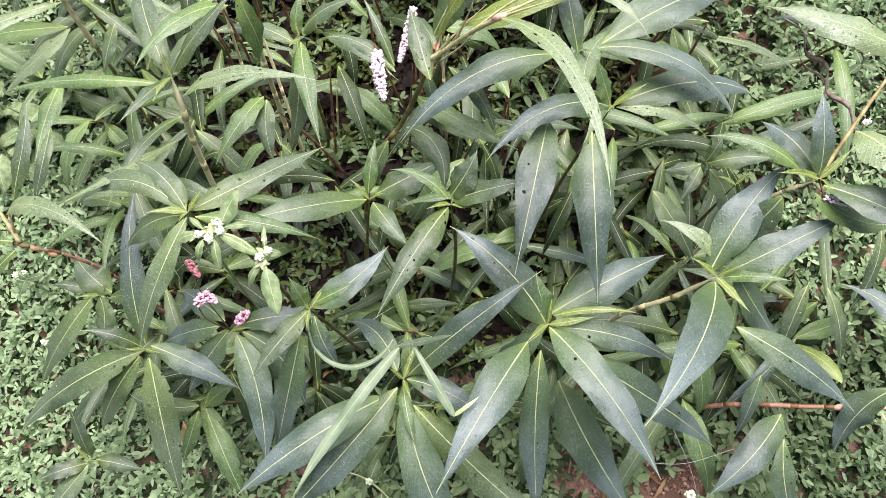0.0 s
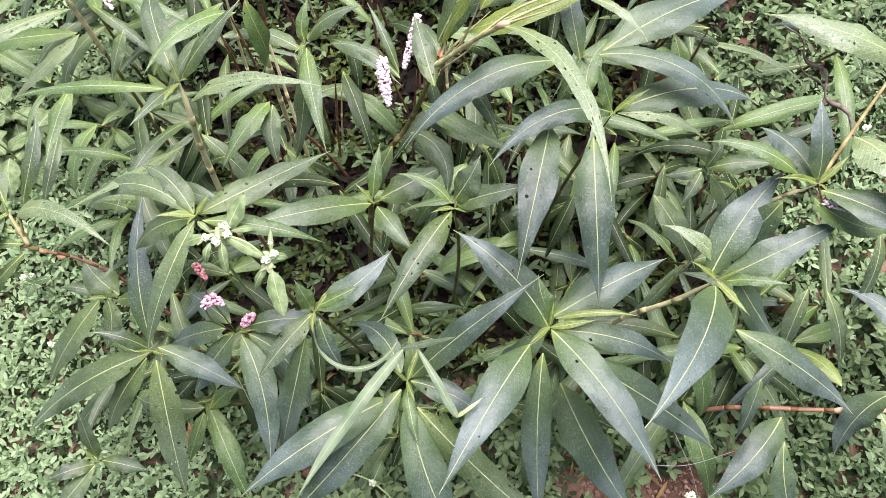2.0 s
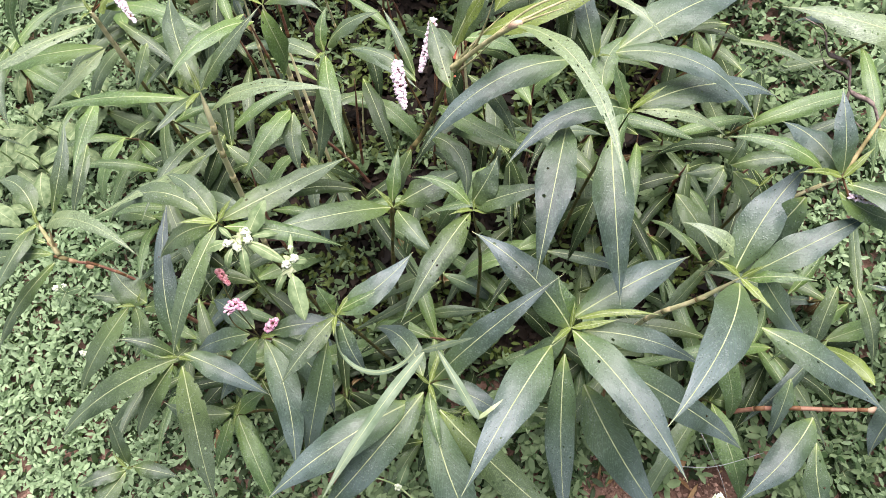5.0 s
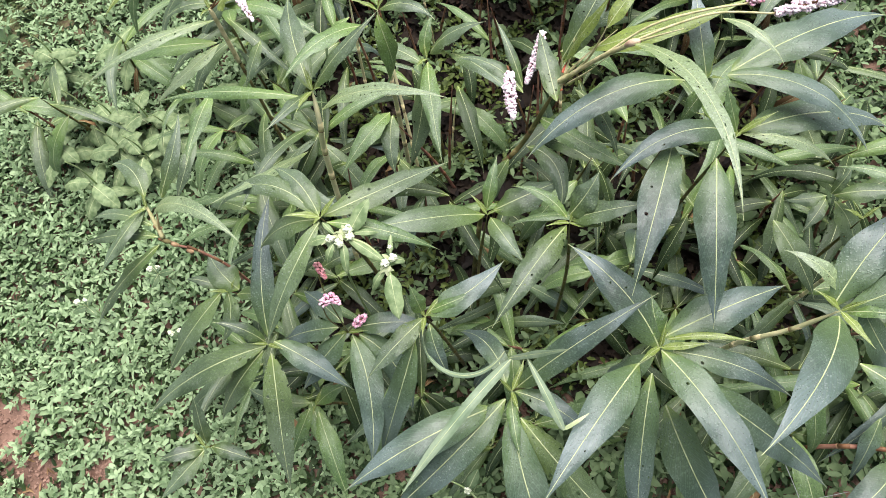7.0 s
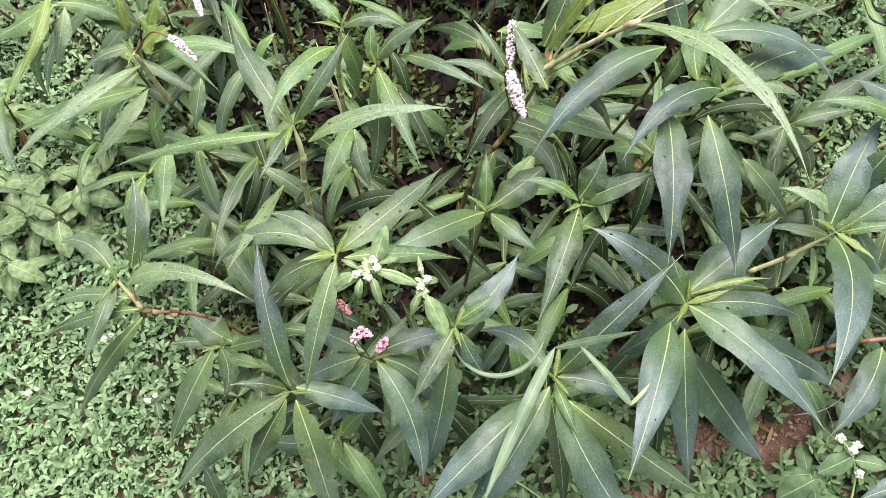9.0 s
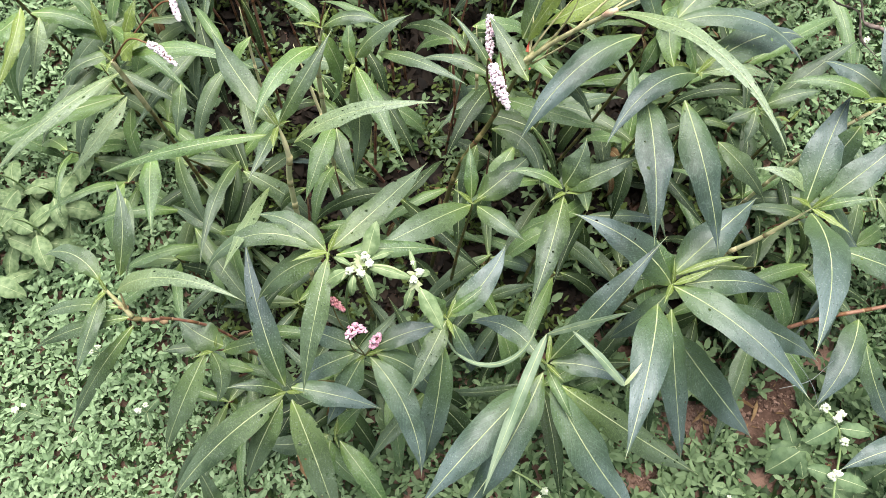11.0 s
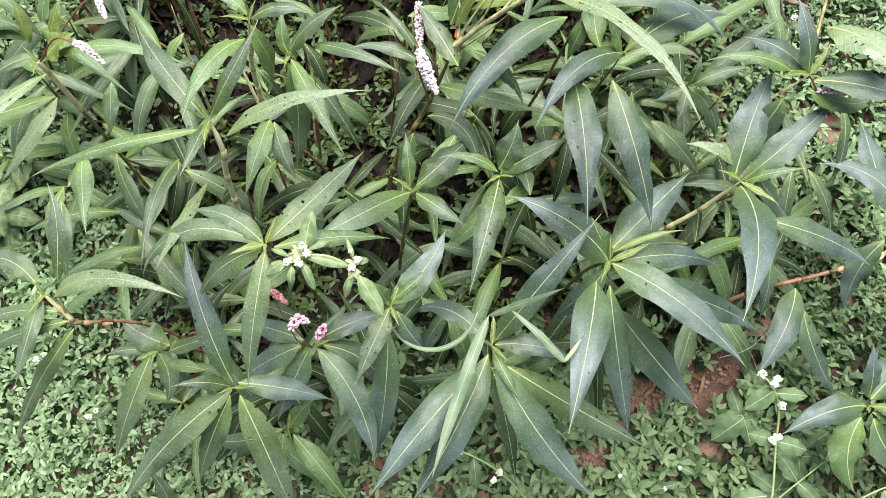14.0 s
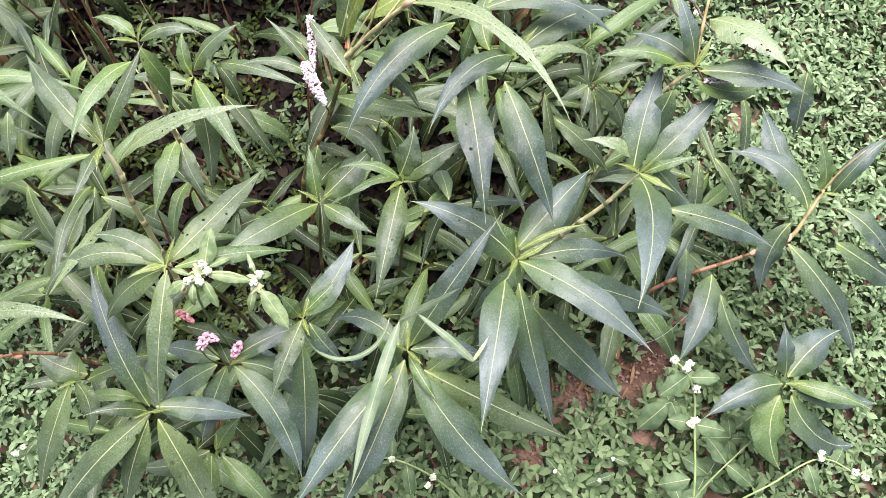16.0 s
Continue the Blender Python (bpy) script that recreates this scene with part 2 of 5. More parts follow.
# ---- building helpers ----
def mesh_from(name, verts, faces, material, uvs=None, smooth=True):
    me = bpy.data.meshes.new(name)
    me.from_pydata([tuple(v) for v in verts], [], faces)
    if uvs is not None:
        layer = me.uv_layers.new(name="UVMap")
        idx = np.empty(len(me.loops), dtype=np.int32)
        me.loops.foreach_get("vertex_index", idx)
        layer.data.foreach_set("uv", np.asarray(uvs, dtype=np.float32)[idx].ravel())
    me.materials.append(material)
    if smooth:
        me.polygons.foreach_set("use_smooth", [True] * len(me.polygons))
    me.update()
    return me


def child(name, me, parent, label="", at=(0, 0, 0)):
    ob = new(name, me)
    ob.parent = parent
    ob.location = at
    if label:
        ob["label"] = label
    return ob


def spine(az, rise, length, droop, sweep, n):
    """Centre line of a blade that starts along az and rise (degrees) and bends down by droop and sideways by sweep."""
    s = (np.arange(n) + 0.5) / n
    r, a = np.radians(rise - droop * s), np.radians(az + sweep * s)
    step = np.stack([np.cos(r) * np.cos(a), np.cos(r) * np.sin(a), np.sin(r)], 1) * (length / n)
    line = np.vstack([np.zeros(3), np.cumsum(step, 0)])
    s = np.arange(n + 1) / n
    r, a = np.radians(rise - droop * s), np.radians(az + sweep * s)
    t = np.stack([np.cos(r) * np.cos(a), np.cos(r) * np.sin(a), np.sin(r)], 1)
    side = np.stack([np.sin(a), -np.cos(a), np.zeros(n + 1)], 1)
    return s, line, t, side, np.cross(side, t)


def blade_mesh(az, rise, length, droop, sweep, width, material, rng, roll=0.0, n=22, fold=19.0, shape=(0.88, 1.50), rib=0.025):
    """Lance-shaped blade with a folded centre line and a gently waved edge; also its raised midrib."""
    s, line, t, side, nor = spine(az, rise, length, droop, sweep, n)
    a, b = shape
    f = s ** a * (1 - s) ** b
    f = np.maximum(f / f.max(), 0.05 * (s < 0.12))
    q = math.radians(roll) * (0.4 + 0.6 * s)[:, None]
    side, nor = side * np.cos(q) + nor * np.sin(q), nor * np.cos(q) - side * np.sin(q)
    across = np.array([-1, -0.68, -0.34, 0, 0.34, 0.68, 1.0])
    ph, k = rng.uniform(0, 6.28, 4), rng.uniform(14, 24)
    verts, uvs = [], []
    fo = math.radians(fold + rng.uniform(-6, 6))
    curl = rng.uniform(0.35, 0.62)
    for i in range(n + 1):
        half = width / 2 * f[i]
        for c in across:
            e = abs(c)
            wave = 0.07 * width * f[i] * e * e * math.sin(k * s[i] + ph[0 if c < 0 else 1]) + 0.02 * width * f[i] * e * math.sin(2.6 * k * s[i] + ph[2])
            up = half * (e * math.sin(fo) - curl * e * e) + wave
            wob = 1 + 0.07 * math.sin(k * 0.7 * s[i] + ph[3 if c < 0 else 2])
            verts.append(line[i] + side[i] * (half * c * math.cos(fo) * wob) + nor[i] * up)
            uvs.append((0.5 + 0.5 * c, s[i]))
    m = len(across)
    faces = [(i * m + j, i * m + j + 1, (i + 1) * m + j + 1, (i + 1) * m + j) for i in range(n) for j in range(m - 1)]
    blade = mesh_from("leaf", verts, faces, material, uvs)
    rv, rf = [], []
    r0 = max(0.0005, width * rib)
    for i in range(n + 1):
        r = r0 * (1 - 0.75 * s[i] ** 0.6)
        for cx, cz in ((-1, -0.25), (-0.5, 0.45), (0.5, 0.45), (1, -0.25)):
            rv.append(line[i] + side[i] * (r * cx) + nor[i] * (r * cz + 0.0001))
    for i in range(n):
        for j in range(3):
            rf.append((i * 4 + j, i * 4 + j + 1, i * 4 + j + 5, i * 4 + j + 4))
    return blade, mesh_from("midrib", rv, rf, RIB)


def tube_mesh(name, points, radii, material, sides=8):
    pts = [Vector(p) for p in points]
    verts, faces = [], []
    for i, p in enumerate(pts):
        d = (pts[min(i + 1, len(pts) - 1)] - pts[max(i - 1, 0)]).normalized()
        x = d.cross(Vector((0.31, 0.95, 0.05))).normalized()
        y = d.cross(x)
        for j in range(sides):
            g = 2 * math.pi * j / sides
            verts.append(p + (x * math.cos(g) + y * math.sin(g)) * radii[i])
    for i in range(len(pts) - 1):
        for j in range(sides):
            k = (j + 1) % sides
            faces.append((i * sides + j, i * sides + k, (i + 1) * sides + k, (i + 1) * sides + j))
    faces.append(tuple(range(sides))[::-1])
    faces.append(tuple(range((len(pts) - 1) * sides, len(pts) * sides)))
    return mesh_from(name, verts, faces, material)


def smooth_line(points, per=6):
    """Catmull-Rom through a few knots."""
    p = [Vector(q) for q in points]
    p = [p[0] * 2 - p[1], *p, p[-1] * 2 - p[-2]]
    out = []
    for i in range(1, len(p) - 2):
        for k in range(per):
            u = k / per
            out.append(0.5 * ((2 * p[i]) + (p[i + 1] - p[i - 1]) * u + (2 * p[i - 1] - 5 * p[i] + 4 * p[i + 1] - p[i + 2]) * u * u + (3 * p[i] - p[i - 1] - 3 * p[i + 1] + p[i + 2]) * u ** 3))
    return out + [p[-2]]


def ground_z(x, y):
    """The ground falls gently to one side and is uneven."""
    far = math.exp(-(x * x + y * y) / 9.0)
    return far * (0.0 + 0.13 * x + 0.10 * (y - 0.2)) - (1 - far) * 0.1 + 0.012 * noise.noise((x * 6, y * 6, 0)) + 0.005 * noise.noise((x * 23, y * 23, 3))


def shoot(knots, thick=0.0042, label="leafy knotweed shoot with long dark green leaves", red=False, pale=False, gap=0.035, name="knotweed_shoot"):
    """A jointed stem from the ground (first knot) to the tip; leaves are hung on it afterwards."""
    x, y, _ = knots[0]
    root = (x, y, ground_z(x, y) - 0.01)
    plant = new(name)
    plant.location = root
    tagged(plant, label, "plant", "knotweed shoots")
    o = Vector(root)
    line = [Vector((0, 0, 0))] + [p - o for p in smooth_line([root, *knots[1:]], 8)[1:]]
    n = len(line)
    thick *= 0.85
    child("stem", tube_mesh("stem", line, [thick * (1.0 - 0.35 * i / n) * min(1.0, 0.25 + 0.19 * (n - 1 - i)) for i in range(n)], REDSTEM if red else STEM if pale else OLIVE), plant)
    run, last = 0.0, 0.0
    for i in range(2, n - 5):
        run += (line[i] - line[i - 1]).length
        if run - last > gap * (1.4 if pale else 1.0):
            last = run
            d = (line[i + 1] - line[i - 1]).normalized()
            r = thick * (1.0 - 0.35 * i / n)
            child("joint", tube_mesh("joint", [line[i] - d * 0.0009, line[i] - d * 0.0004, line[i] + d * 0.0003, line[i] + d * 0.0010], [r * 1.01, r * 1.12, r * 1.12, r * 1.03], PALEJOINT if pale or red else NODE), plant)
            child("sheath", tube_mesh("sheath", [line[i] + d * 0.0012, line[i] + d * 0.006, line[i] + d * 0.015], [r * 1.10, r * 1.04, r * 1.05], NODE if red else SHEATH if pale else OLIVE), plant)
    return plant


LEAF_RNG = np.random.default_rng(5)


def leaf(plant, at, az, rise, length, droop, sweep, width, material=None, roll=0.0, fold=19.0):
    blade, rib = blade_mesh(az, rise, length, droop, sweep, width, material or MATURE, LEAF_RNG, roll, fold=fold)
    ob = child("leaf", blade, plant, "", Vector(at) - plant.location)
    child("midrib", rib, ob, "pale green midrib")
    return ob


def buds(plant, at, az, count=3, size=1.0):
    """Narrow lime leaves still unfolding in the heart of a rosette."""
    for k in range(count):
        leaf(plant, at, az + 137 * k, 62 - 14 * k, size * (0.030 + 0.009 * k), 35, 8 * k, size * (0.0065 + 0.002 * k), LIME, fold=38.0)


def blob(center, r, squash, rng):
    """A small six-cornered bud."""
    c = np.array(center)
    d = np.array([(1, 0, 0), (-1, 0, 0), (0, 1, 0), (0, -1, 0), (0, 0, 1), (0, 0, -1)], float)
    q = Euler(rng.uniform(0, 6.28, 3)).to_matrix()
    return c + (d * np.array([1, 1, squash]) * r) @ np.array(q), [(0, 2, 4), (2, 1, 4), (1, 3, 4), (3, 0, 4), (2, 0, 5), (1, 2, 5), (3, 1, 5), (0, 3, 5)]


def buds_mesh(name, knots, radius, r, count, material, seed, taper=0.55):
    """Many small buds packed round a curved axis."""
    rng = np.random.default_rng(seed)
    line = np.array([tuple(p) for p in smooth_line(knots, 8)])
    verts, faces = [], []
    for i in range(count):
        s = (i + rng.uniform()) / count
        k = s * (len(line) - 1)
        j = min(int(k), len(line) - 2)
        c = line[j] + (line[j + 1] - line[j]) * (k - j)
        d = line[j + 1] - line[j]
        d /= np.linalg.norm(d)
        o = rng.normal(size=3)
        o -= d * (o @ d)
        o /= np.linalg.norm(o) + 1e-9
        rad = radius * (1 - taper * abs(2 * s - 0.8) ** 2) * rng.uniform(0.55, 1.0)
        v, f = blob(c + o * rad, r * rng.uniform(0.7, 1.25), rng.uniform(1.0, 1.5), rng)
        faces += [tuple(a + len(verts) for a in t) for t in f]
        verts += list(v)
    return mesh_from(name, verts, faces, material, smooth=True)


def spike(plant, knots, radius=0.0058, material=None, count=150, seed=1, label="drooping spike of tiny pale pink flowers"):
    o = plant.location
    local = [Vector(k) - o for k in knots]
    ob = child("flower_spike", buds_mesh("flower_spike", local, radius, 0.0016, int(count * 1.7), material or FLORET, seed), plant, label)
    line = smooth_line(local, 5)
    child("flower_stalk", tube_mesh("flower_stalk", line, [0.0011] * len(line), NODE, 5), ob)
    return ob


# ---- ground ----
def spaced(a, b, fine, n_out):
    """Close rows in the middle, wider and wider ones outwards to 60 m."""
    mid = list(np.arange(a, b + fine / 2, fine))
    out = [0.05 * 1.42 ** k for k in range(n_out)]
    return [a - o for o in reversed(out)] + mid + [b + o for o in out]


def weedy_ground():
    """Red soil that a thin growth of moss and seedlings greens over in places, more so away from the trodden middle."""
    m, nt, p = nodes_of("red_soil_ground")
    L = nt.links.new
    tc = nt.nodes.new("ShaderNodeTexCoord")
    broad = add(nt, "ShaderNodeTexNoise", Scale=1.1, Detail=5.0)
    clod = add(nt, "ShaderNodeTexNoise", Scale=14.0, Detail=4.0)
    fine = add(nt, "ShaderNodeTexNoise", Scale=130.0, Detail=4.0)
    for n in (broad, clod, fine):
        L(tc.outputs["Object"], n.inputs["Vector"])
    ln = nt.nodes.new("ShaderNodeVectorMath")
    ln.operation = "LENGTH"
    L(tc.outputs["Object"], ln.inputs[0])
    soil = mixed(nt, ramp(nt, clod.outputs[0], 0.3, 0.7), (0.075, 0.043, 0.030), (0.210, 0.128, 0.092))
    moss = mixed(nt, ramp(nt, fine.outputs[0], 0.35, 0.65), (0.0270, 0.0480, 0.0150), (0.0900, 0.1275, 0.0450))
    green = maths(nt, "MULTIPLY", ramp(nt, ln.outputs["Value"], 1.0, 1.7), ramp(nt, maths(nt, "ADD", maths(nt, "MULTIPLY", broad.outputs[0], 0.7), maths(nt, "MULTIPLY", fine.outputs[0], 0.3)), 0.36, 0.50))
    L(mixed(nt, green, soil, moss), p.inputs["Base Color"])
    p.inputs["Roughness"].default_value = 0.9
    p.inputs["Specular IOR Level"].default_value = 0.1
    bp = add(nt, "ShaderNodeBump", Strength=1.0, Distance=0.004)
    L(maths(nt, "ADD", maths(nt, "MULTIPLY", fine.outputs[0], 1.0), maths(nt, "MULTIPLY", clod.outputs[0], 3.0)), bp.inputs["Height"])
    L(bp.outputs[0], p.inputs["Normal"])
    return m


def build_ground():
    xs, ys = spaced(-1.5, 1.5, 0.025, 21), spaced(-0.8, 1.8, 0.025, 21)
    verts = [(x, y, ground_z(x, y)) for y in ys for x in xs]
    w = len(xs)
    faces = [(j * w + i, j * w + i + 1, (j + 1) * w + i + 1, (j + 1) * w + i) for j in range(len(ys) - 1) for i in range(w - 1)]
    ob = new("ground", mesh_from("ground", verts, faces, weedy_ground()))
    tagged(ob, "reddish brown bare soil under low weeds", "ground", kind="structure")


def bare(x, y):
    """How bare the soil lies: a few open patches."""
    b = 0.0
    for px, py, r in ((0.345, 0.078, 0.060), (0.235, 0.085, 0.040), (0.40, -0.06, 0.04), (0.13, 0.015, 0.03), (-0.88, 0.10, 0.06), (-0.80, 0.03, 0.05), (-0.68, 0.06, 0.03), (0.66, 0.40, 0.03), (0.30, -0.02, 0.025), (0.44, 0.12, 0.03), (0.36, -0.13, 0.028)):
        b = max(b, 1.3 - math.hypot(x - px, (y - py) * 1.2) / r)
    return b + 0.35 * noise.noise((x * 25, y * 25, 9))


def edge(x, y):
    """0 inside the thick weed mat, 1 outside; ragged between."""
    r = math.hypot(x + 0.05, (y - 0.45) * 1.12) + 0.22 * noise.noise((x * 2.1, y * 2.1, 7)) + 0.10 * noise.noise((x * 7, y * 7, 8))
    return min(1.0, max(0.0, (r - 0.98) / 0.4))


def leaflets(name, spots, label, material, seed, each=0, broad=1.0, whorl=False):
    """Low ground cover: sprigs of small oval leaves, all in one mesh; whorl: the leaves spread from the sprig's top."""
    rng = np.random.default_rng(seed)
    base, az, tilt, ln, wd = [], [], [], [], []
    for x, y, h, size in spots:
        z0 = ground_z(x, y)
        n = each or rng.integers(5, 9)
        g = rng.uniform(0, 6.28)
        lx, ly = rng.normal(0, 0.006, 2)
        for k in range(n):
            f = k / n
            base.append((x + lx * f, y + ly * f, z0 + h * (0.85 + 0.15 * f if whorl else 0.35 + 0.65 * f)))
            az.append(g + (k * 2.4 if whorl else k * 1.571 + (k // 2) * 0.8) + rng.normal(0, 0.3 if whorl else 0.5))
            tilt.append(rng.normal(0.05, 0.25) + 0.7 * f if whorl else rng.normal(0.2, 0.5) + 0.4 * f)
            s = size * (1.15 - 0.5 * f) * rng.uniform(0.5, 1.7)
            ln.append(s)
            wd.append(s * rng.uniform(0.28, 0.46) * broad)
    base, az, tilt, ln, wd = (np.array(q) for q in (base, az, tilt, ln, wd))
    m = len(az)
    along = np.array([0, 0.32, 0.32, 0.32, 0.72, 0.72, 0.72, 1.0])
    side = np.array([0, -0.42, 0, 0.42, -0.40, 0, 0.40, 0])
    lift = np.array([0, 0.04, 0, 0.04, 0.02, -0.03, 0.02, -0.12])
    d = np.stack([np.cos(az) * np.cos(tilt), np.sin(az) * np.cos(tilt), np.sin(tilt)], 1)
    sd = np.stack([np.sin(az), -np.cos(az), np.zeros(m)], 1)
    up = np.cross(sd, d)
    v = base[:, None, :] + ln[:, None, None] * (along[None, :, None] * d[:, None, :] + lift[None, :, None] * up[:, None, :]) + (wd[:, None] * side[None, :])[:, :, None] * 1.15 * sd[:, None, :]
    tri = np.array([(0, 2, 1), (0, 3, 2), (1, 2, 5), (1, 5, 4), (2, 3, 6), (2, 6, 5), (4, 5, 7), (5, 6, 7)])
    idx = (tri[None] + (np.arange(m) * 8)[:, None, None]).reshape(-1, 3)
    me = bpy.data.meshes.new(name)
    me.vertices.add(m * 8)
    me.vertices.foreach_set("co", v.astype(np.float32).ravel())
    me.loops.add(idx.size)
    me.loops.foreach_set("vertex_index", idx.astype(np.int32).ravel())
    me.polygons.add(len(idx))
    me.polygons.foreach_set("loop_start", np.arange(0, idx.size, 3, dtype=np.int32))
    me.polygons.foreach_set("use_smooth", np.ones(len(idx), dtype=bool))
    me.materials.append(material)
    me.update(calc_edges=True)
    me.validate()
    return tagged(new(name, me), label, "ground cover", kind="stuff")


def build_cover():
    rng = np.random.default_rng(11)
    spots, right, step = [], [], 0.0126
    for y in np.arange(-0.75, 1.7, step):
        for x in np.arange(-1.6, 1.55, step):
            px, py = x + rng.normal(0, 0.008), y + rng.normal(0, 0.008)
            if bare(px, py) > rng.uniform(0.0, 0.7) or edge(px, py) > rng.uniform(0.0, 1.0):
                continue
            clump = 0.5 + 0.5 * noise.noise((px * 7, py * 7, 5))
            if -0.42 < px < 0.40 and py > 0.2 and rng.uniform() < 0.70 + 0.9 * noise.noise((px * 9, py * 9, 2)):
                continue
            side = min(1.0, max(0.0, (px + 0.35) / 0.4))
            size = 0.0092 + 0.0060 * clump + 0.0030 * side * (px < 0.45)
            (right if -0.45 + 0.3 * clump + rng.normal(0, 0.05) < px < 0.42 + 0.3 * clump + rng.normal(0, 0.05) else spots).append((px, py, 0.010 + 0.045 * clump * rng.uniform(0.3, 1.5), size))
    leaflets("ground_cover", spots, "low mat of small pale green oval weed leaves on the soil", COVER, 21)
    leaflets("ground_cover", [q for k, q in enumerate(right) if k % 5 < 3], "low mat of rounder mid-green weed leaves between soil patches", MAT, 24, 7, 1.0, True)
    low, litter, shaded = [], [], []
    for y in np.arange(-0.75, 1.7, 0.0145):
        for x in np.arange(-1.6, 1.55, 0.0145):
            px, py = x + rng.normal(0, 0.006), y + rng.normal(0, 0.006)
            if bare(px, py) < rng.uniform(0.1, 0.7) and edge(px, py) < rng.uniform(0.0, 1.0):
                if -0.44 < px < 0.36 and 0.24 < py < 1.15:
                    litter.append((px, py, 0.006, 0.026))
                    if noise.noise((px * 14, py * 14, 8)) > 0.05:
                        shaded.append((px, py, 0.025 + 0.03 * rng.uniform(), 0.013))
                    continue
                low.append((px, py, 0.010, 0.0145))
    leaflets("ground_cover", low, "small green leaves at the foot of the weed mat, coloured dark as gap shade", GAP_SHADE, 23, 4)
    leaflets("shade_dark_litter", litter, "scraps of rotting leaves under the knotweed, coloured near black for shade", SHADE_LITTER, 25, 4)
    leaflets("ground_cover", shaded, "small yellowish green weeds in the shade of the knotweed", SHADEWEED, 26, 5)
    far = []
    while len(far) < 9000:
        r, g = 0.7 + 4.3 * rng.uniform() ** 0.75, rng.uniform(0, 6.283)
        x, y = -0.05 + r * math.cos(g), 0.45 + r * math.sin(g)
        if edge(x, y) > rng.uniform(0.0, 1.0) and rng.uniform() < 0.45 + 0.55 * noise.noise((x * 1.3, y * 1.3, 4)):
            far.append((x, y, 0.03, rng.uniform(0.025, 0.06)))
    leaflets("ground_cover", far, "sparser low green weeds further out", MAT, 22)


def build_crumbs():
    """Loose crumbs of soil on the open patches."""
    rng = np.random.default_rng(61)
    verts, faces = [], []
    for px, py, r in ((0.345, 0.075, 0.07), (0.235, 0.085, 0.05), (0.40, -0.06, 0.05), (0.13, 0.015, 0.045), (-0.88, 0.10, 0.08), (-0.80, 0.03, 0.07), (-0.68, 0.06, 0.05)):
        for i in range(420):
            x, y = px + rng.normal(0, r * 0.6), py + rng.normal(0, r * 0.5)
            q = 0.0010 + 0.0045 * rng.uniform() ** 4
            v, f = blob((x, y, ground_z(x, y) + q * 0.4), q, rng.uniform(0.6, 1.2), rng)
            faces += [tuple(a + len(verts) for a in t) for t in f]
            verts += list(v)
    ob = new("soil_crumbs", mesh_from("soil_crumbs", verts, faces, CRUMB, smooth=False))
    tagged(ob, "loose reddish crumbs of dry soil on open patches", "soil", kind="stuff")


def build_straws():
    """Broken straws and leaf scraps on the open soil."""
    rng = np.random.default_rng(62)
    spots = []
    for px, py, r in ((0.345, 0.075, 0.07), (0.235, 0.085, 0.05), (0.40, -0.06, 0.05), (0.13, 0.015, 0.045), (-0.88, 0.10, 0.08), (-0.80, 0.03, 0.07)):
        for i in range(26):
            spots.append((px + rng.normal(0, r * 0.6), py + rng.normal(0, r * 0.5), 0.004, rng.uniform(0.008, 0.022)))
    leaflets("leaf_scraps", spots, "small straw-coloured scraps of dead leaves on soil", DRY, 63, 1, 0.4)


build_ground()
build_straws()
build_cover()
build_crumbs()


# ---- the tall knotweed shoots, each leaf by its foot, heading, slope, length, bend and width ----
shoot_b = shoot([(-0.085, 0.335, 0), (-0.075, 0.335, 0.22), (-0.060, 0.341, 0.370)], 0.0030, "knotweed shoot with four dark leaves in a loose rosette")
leaf(shoot_b, (-0.063, 0.340, 0.372), -150, 45, 0.157, 52, -14, 0.033)
leaf(shoot_b, (-0.056, 0.338, 0.370), -61, 33, 0.072, 59, 18, 0.024)
leaf(shoot_b, (-0.061, 0.346, 0.374), 81, 61, 0.063, 60, 1, 0.016, YOUNG)
leaf(shoot_b, (-0.054, 0.345, 0.373), 19, 30, 0.090, 50, 19, 0.036)
shoot_c = shoot([(0.030, 0.33, 0), (0.035, 0.325, 0.25), (0.027, 0.308, 0.433)], 0.0030, "knotweed shoot with a bright young rosette and one insect-bitten leaf")
leaf(shoot_c, (0.024, 0.312, 0.436), 136, 39, 0.068, 63, 37, 0.013, YOUNG)
leaf(shoot_c, (0.026, 0.314, 0.437), 28, 65, 0.058, 35, 40, 0.031)
leaf(shoot_c, (0.029, 0.311, 0.435), -4, 53, 0.084, 53, 16, 0.025)
leaf(shoot_c, (0.024, 0.305, 0.433), -118, 31, 0.136, 66, -4, 0.029, EATEN)
shoot_i = shoot([(-0.095, 0.26, 0), (-0.105, 0.235, 0.22), (-0.115, 0.220, 0.362)], 0.0030, "knotweed shoot with broad dark leaves beside pink flower spikes")
leaf(shoot_i, (-0.116, 0.219, 0.362), -127, 14, 0.093, 55, -5, 0.025, EATEN)
leaf(shoot_i, (-0.112, 0.222, 0.363), 21, 30, 0.104, 43, 37, 0.032, BLUE_SHEEN)
leaf(shoot_i, (-0.110, 0.214, 0.359), -77, -27, 0.076, 39, 37, 0.020, BLUE_SHEEN)
leaf(shoot_i, (-0.118, 0.223, 0.364), 128, 84, 0.047, 41, -4, 0.019, YOUNG)
leaf(shoot_i, (-0.113, 0.225, 0.364), 14, 38, 0.064, 50, 21, 0.013, YOUNG)
leaf(shoot_i, (-0.124, 0.197, 0.353), -105, -37, 0.210, 36, -20, 0.034, BLUE_SHEEN)
shoot_d = shoot([(-0.265, 0.25, 0), (-0.285, 0.22, 0.17), (-0.304, 0.192, 0.292)], 0.0038, "knotweed shoot with a star of five long drooping leaves")
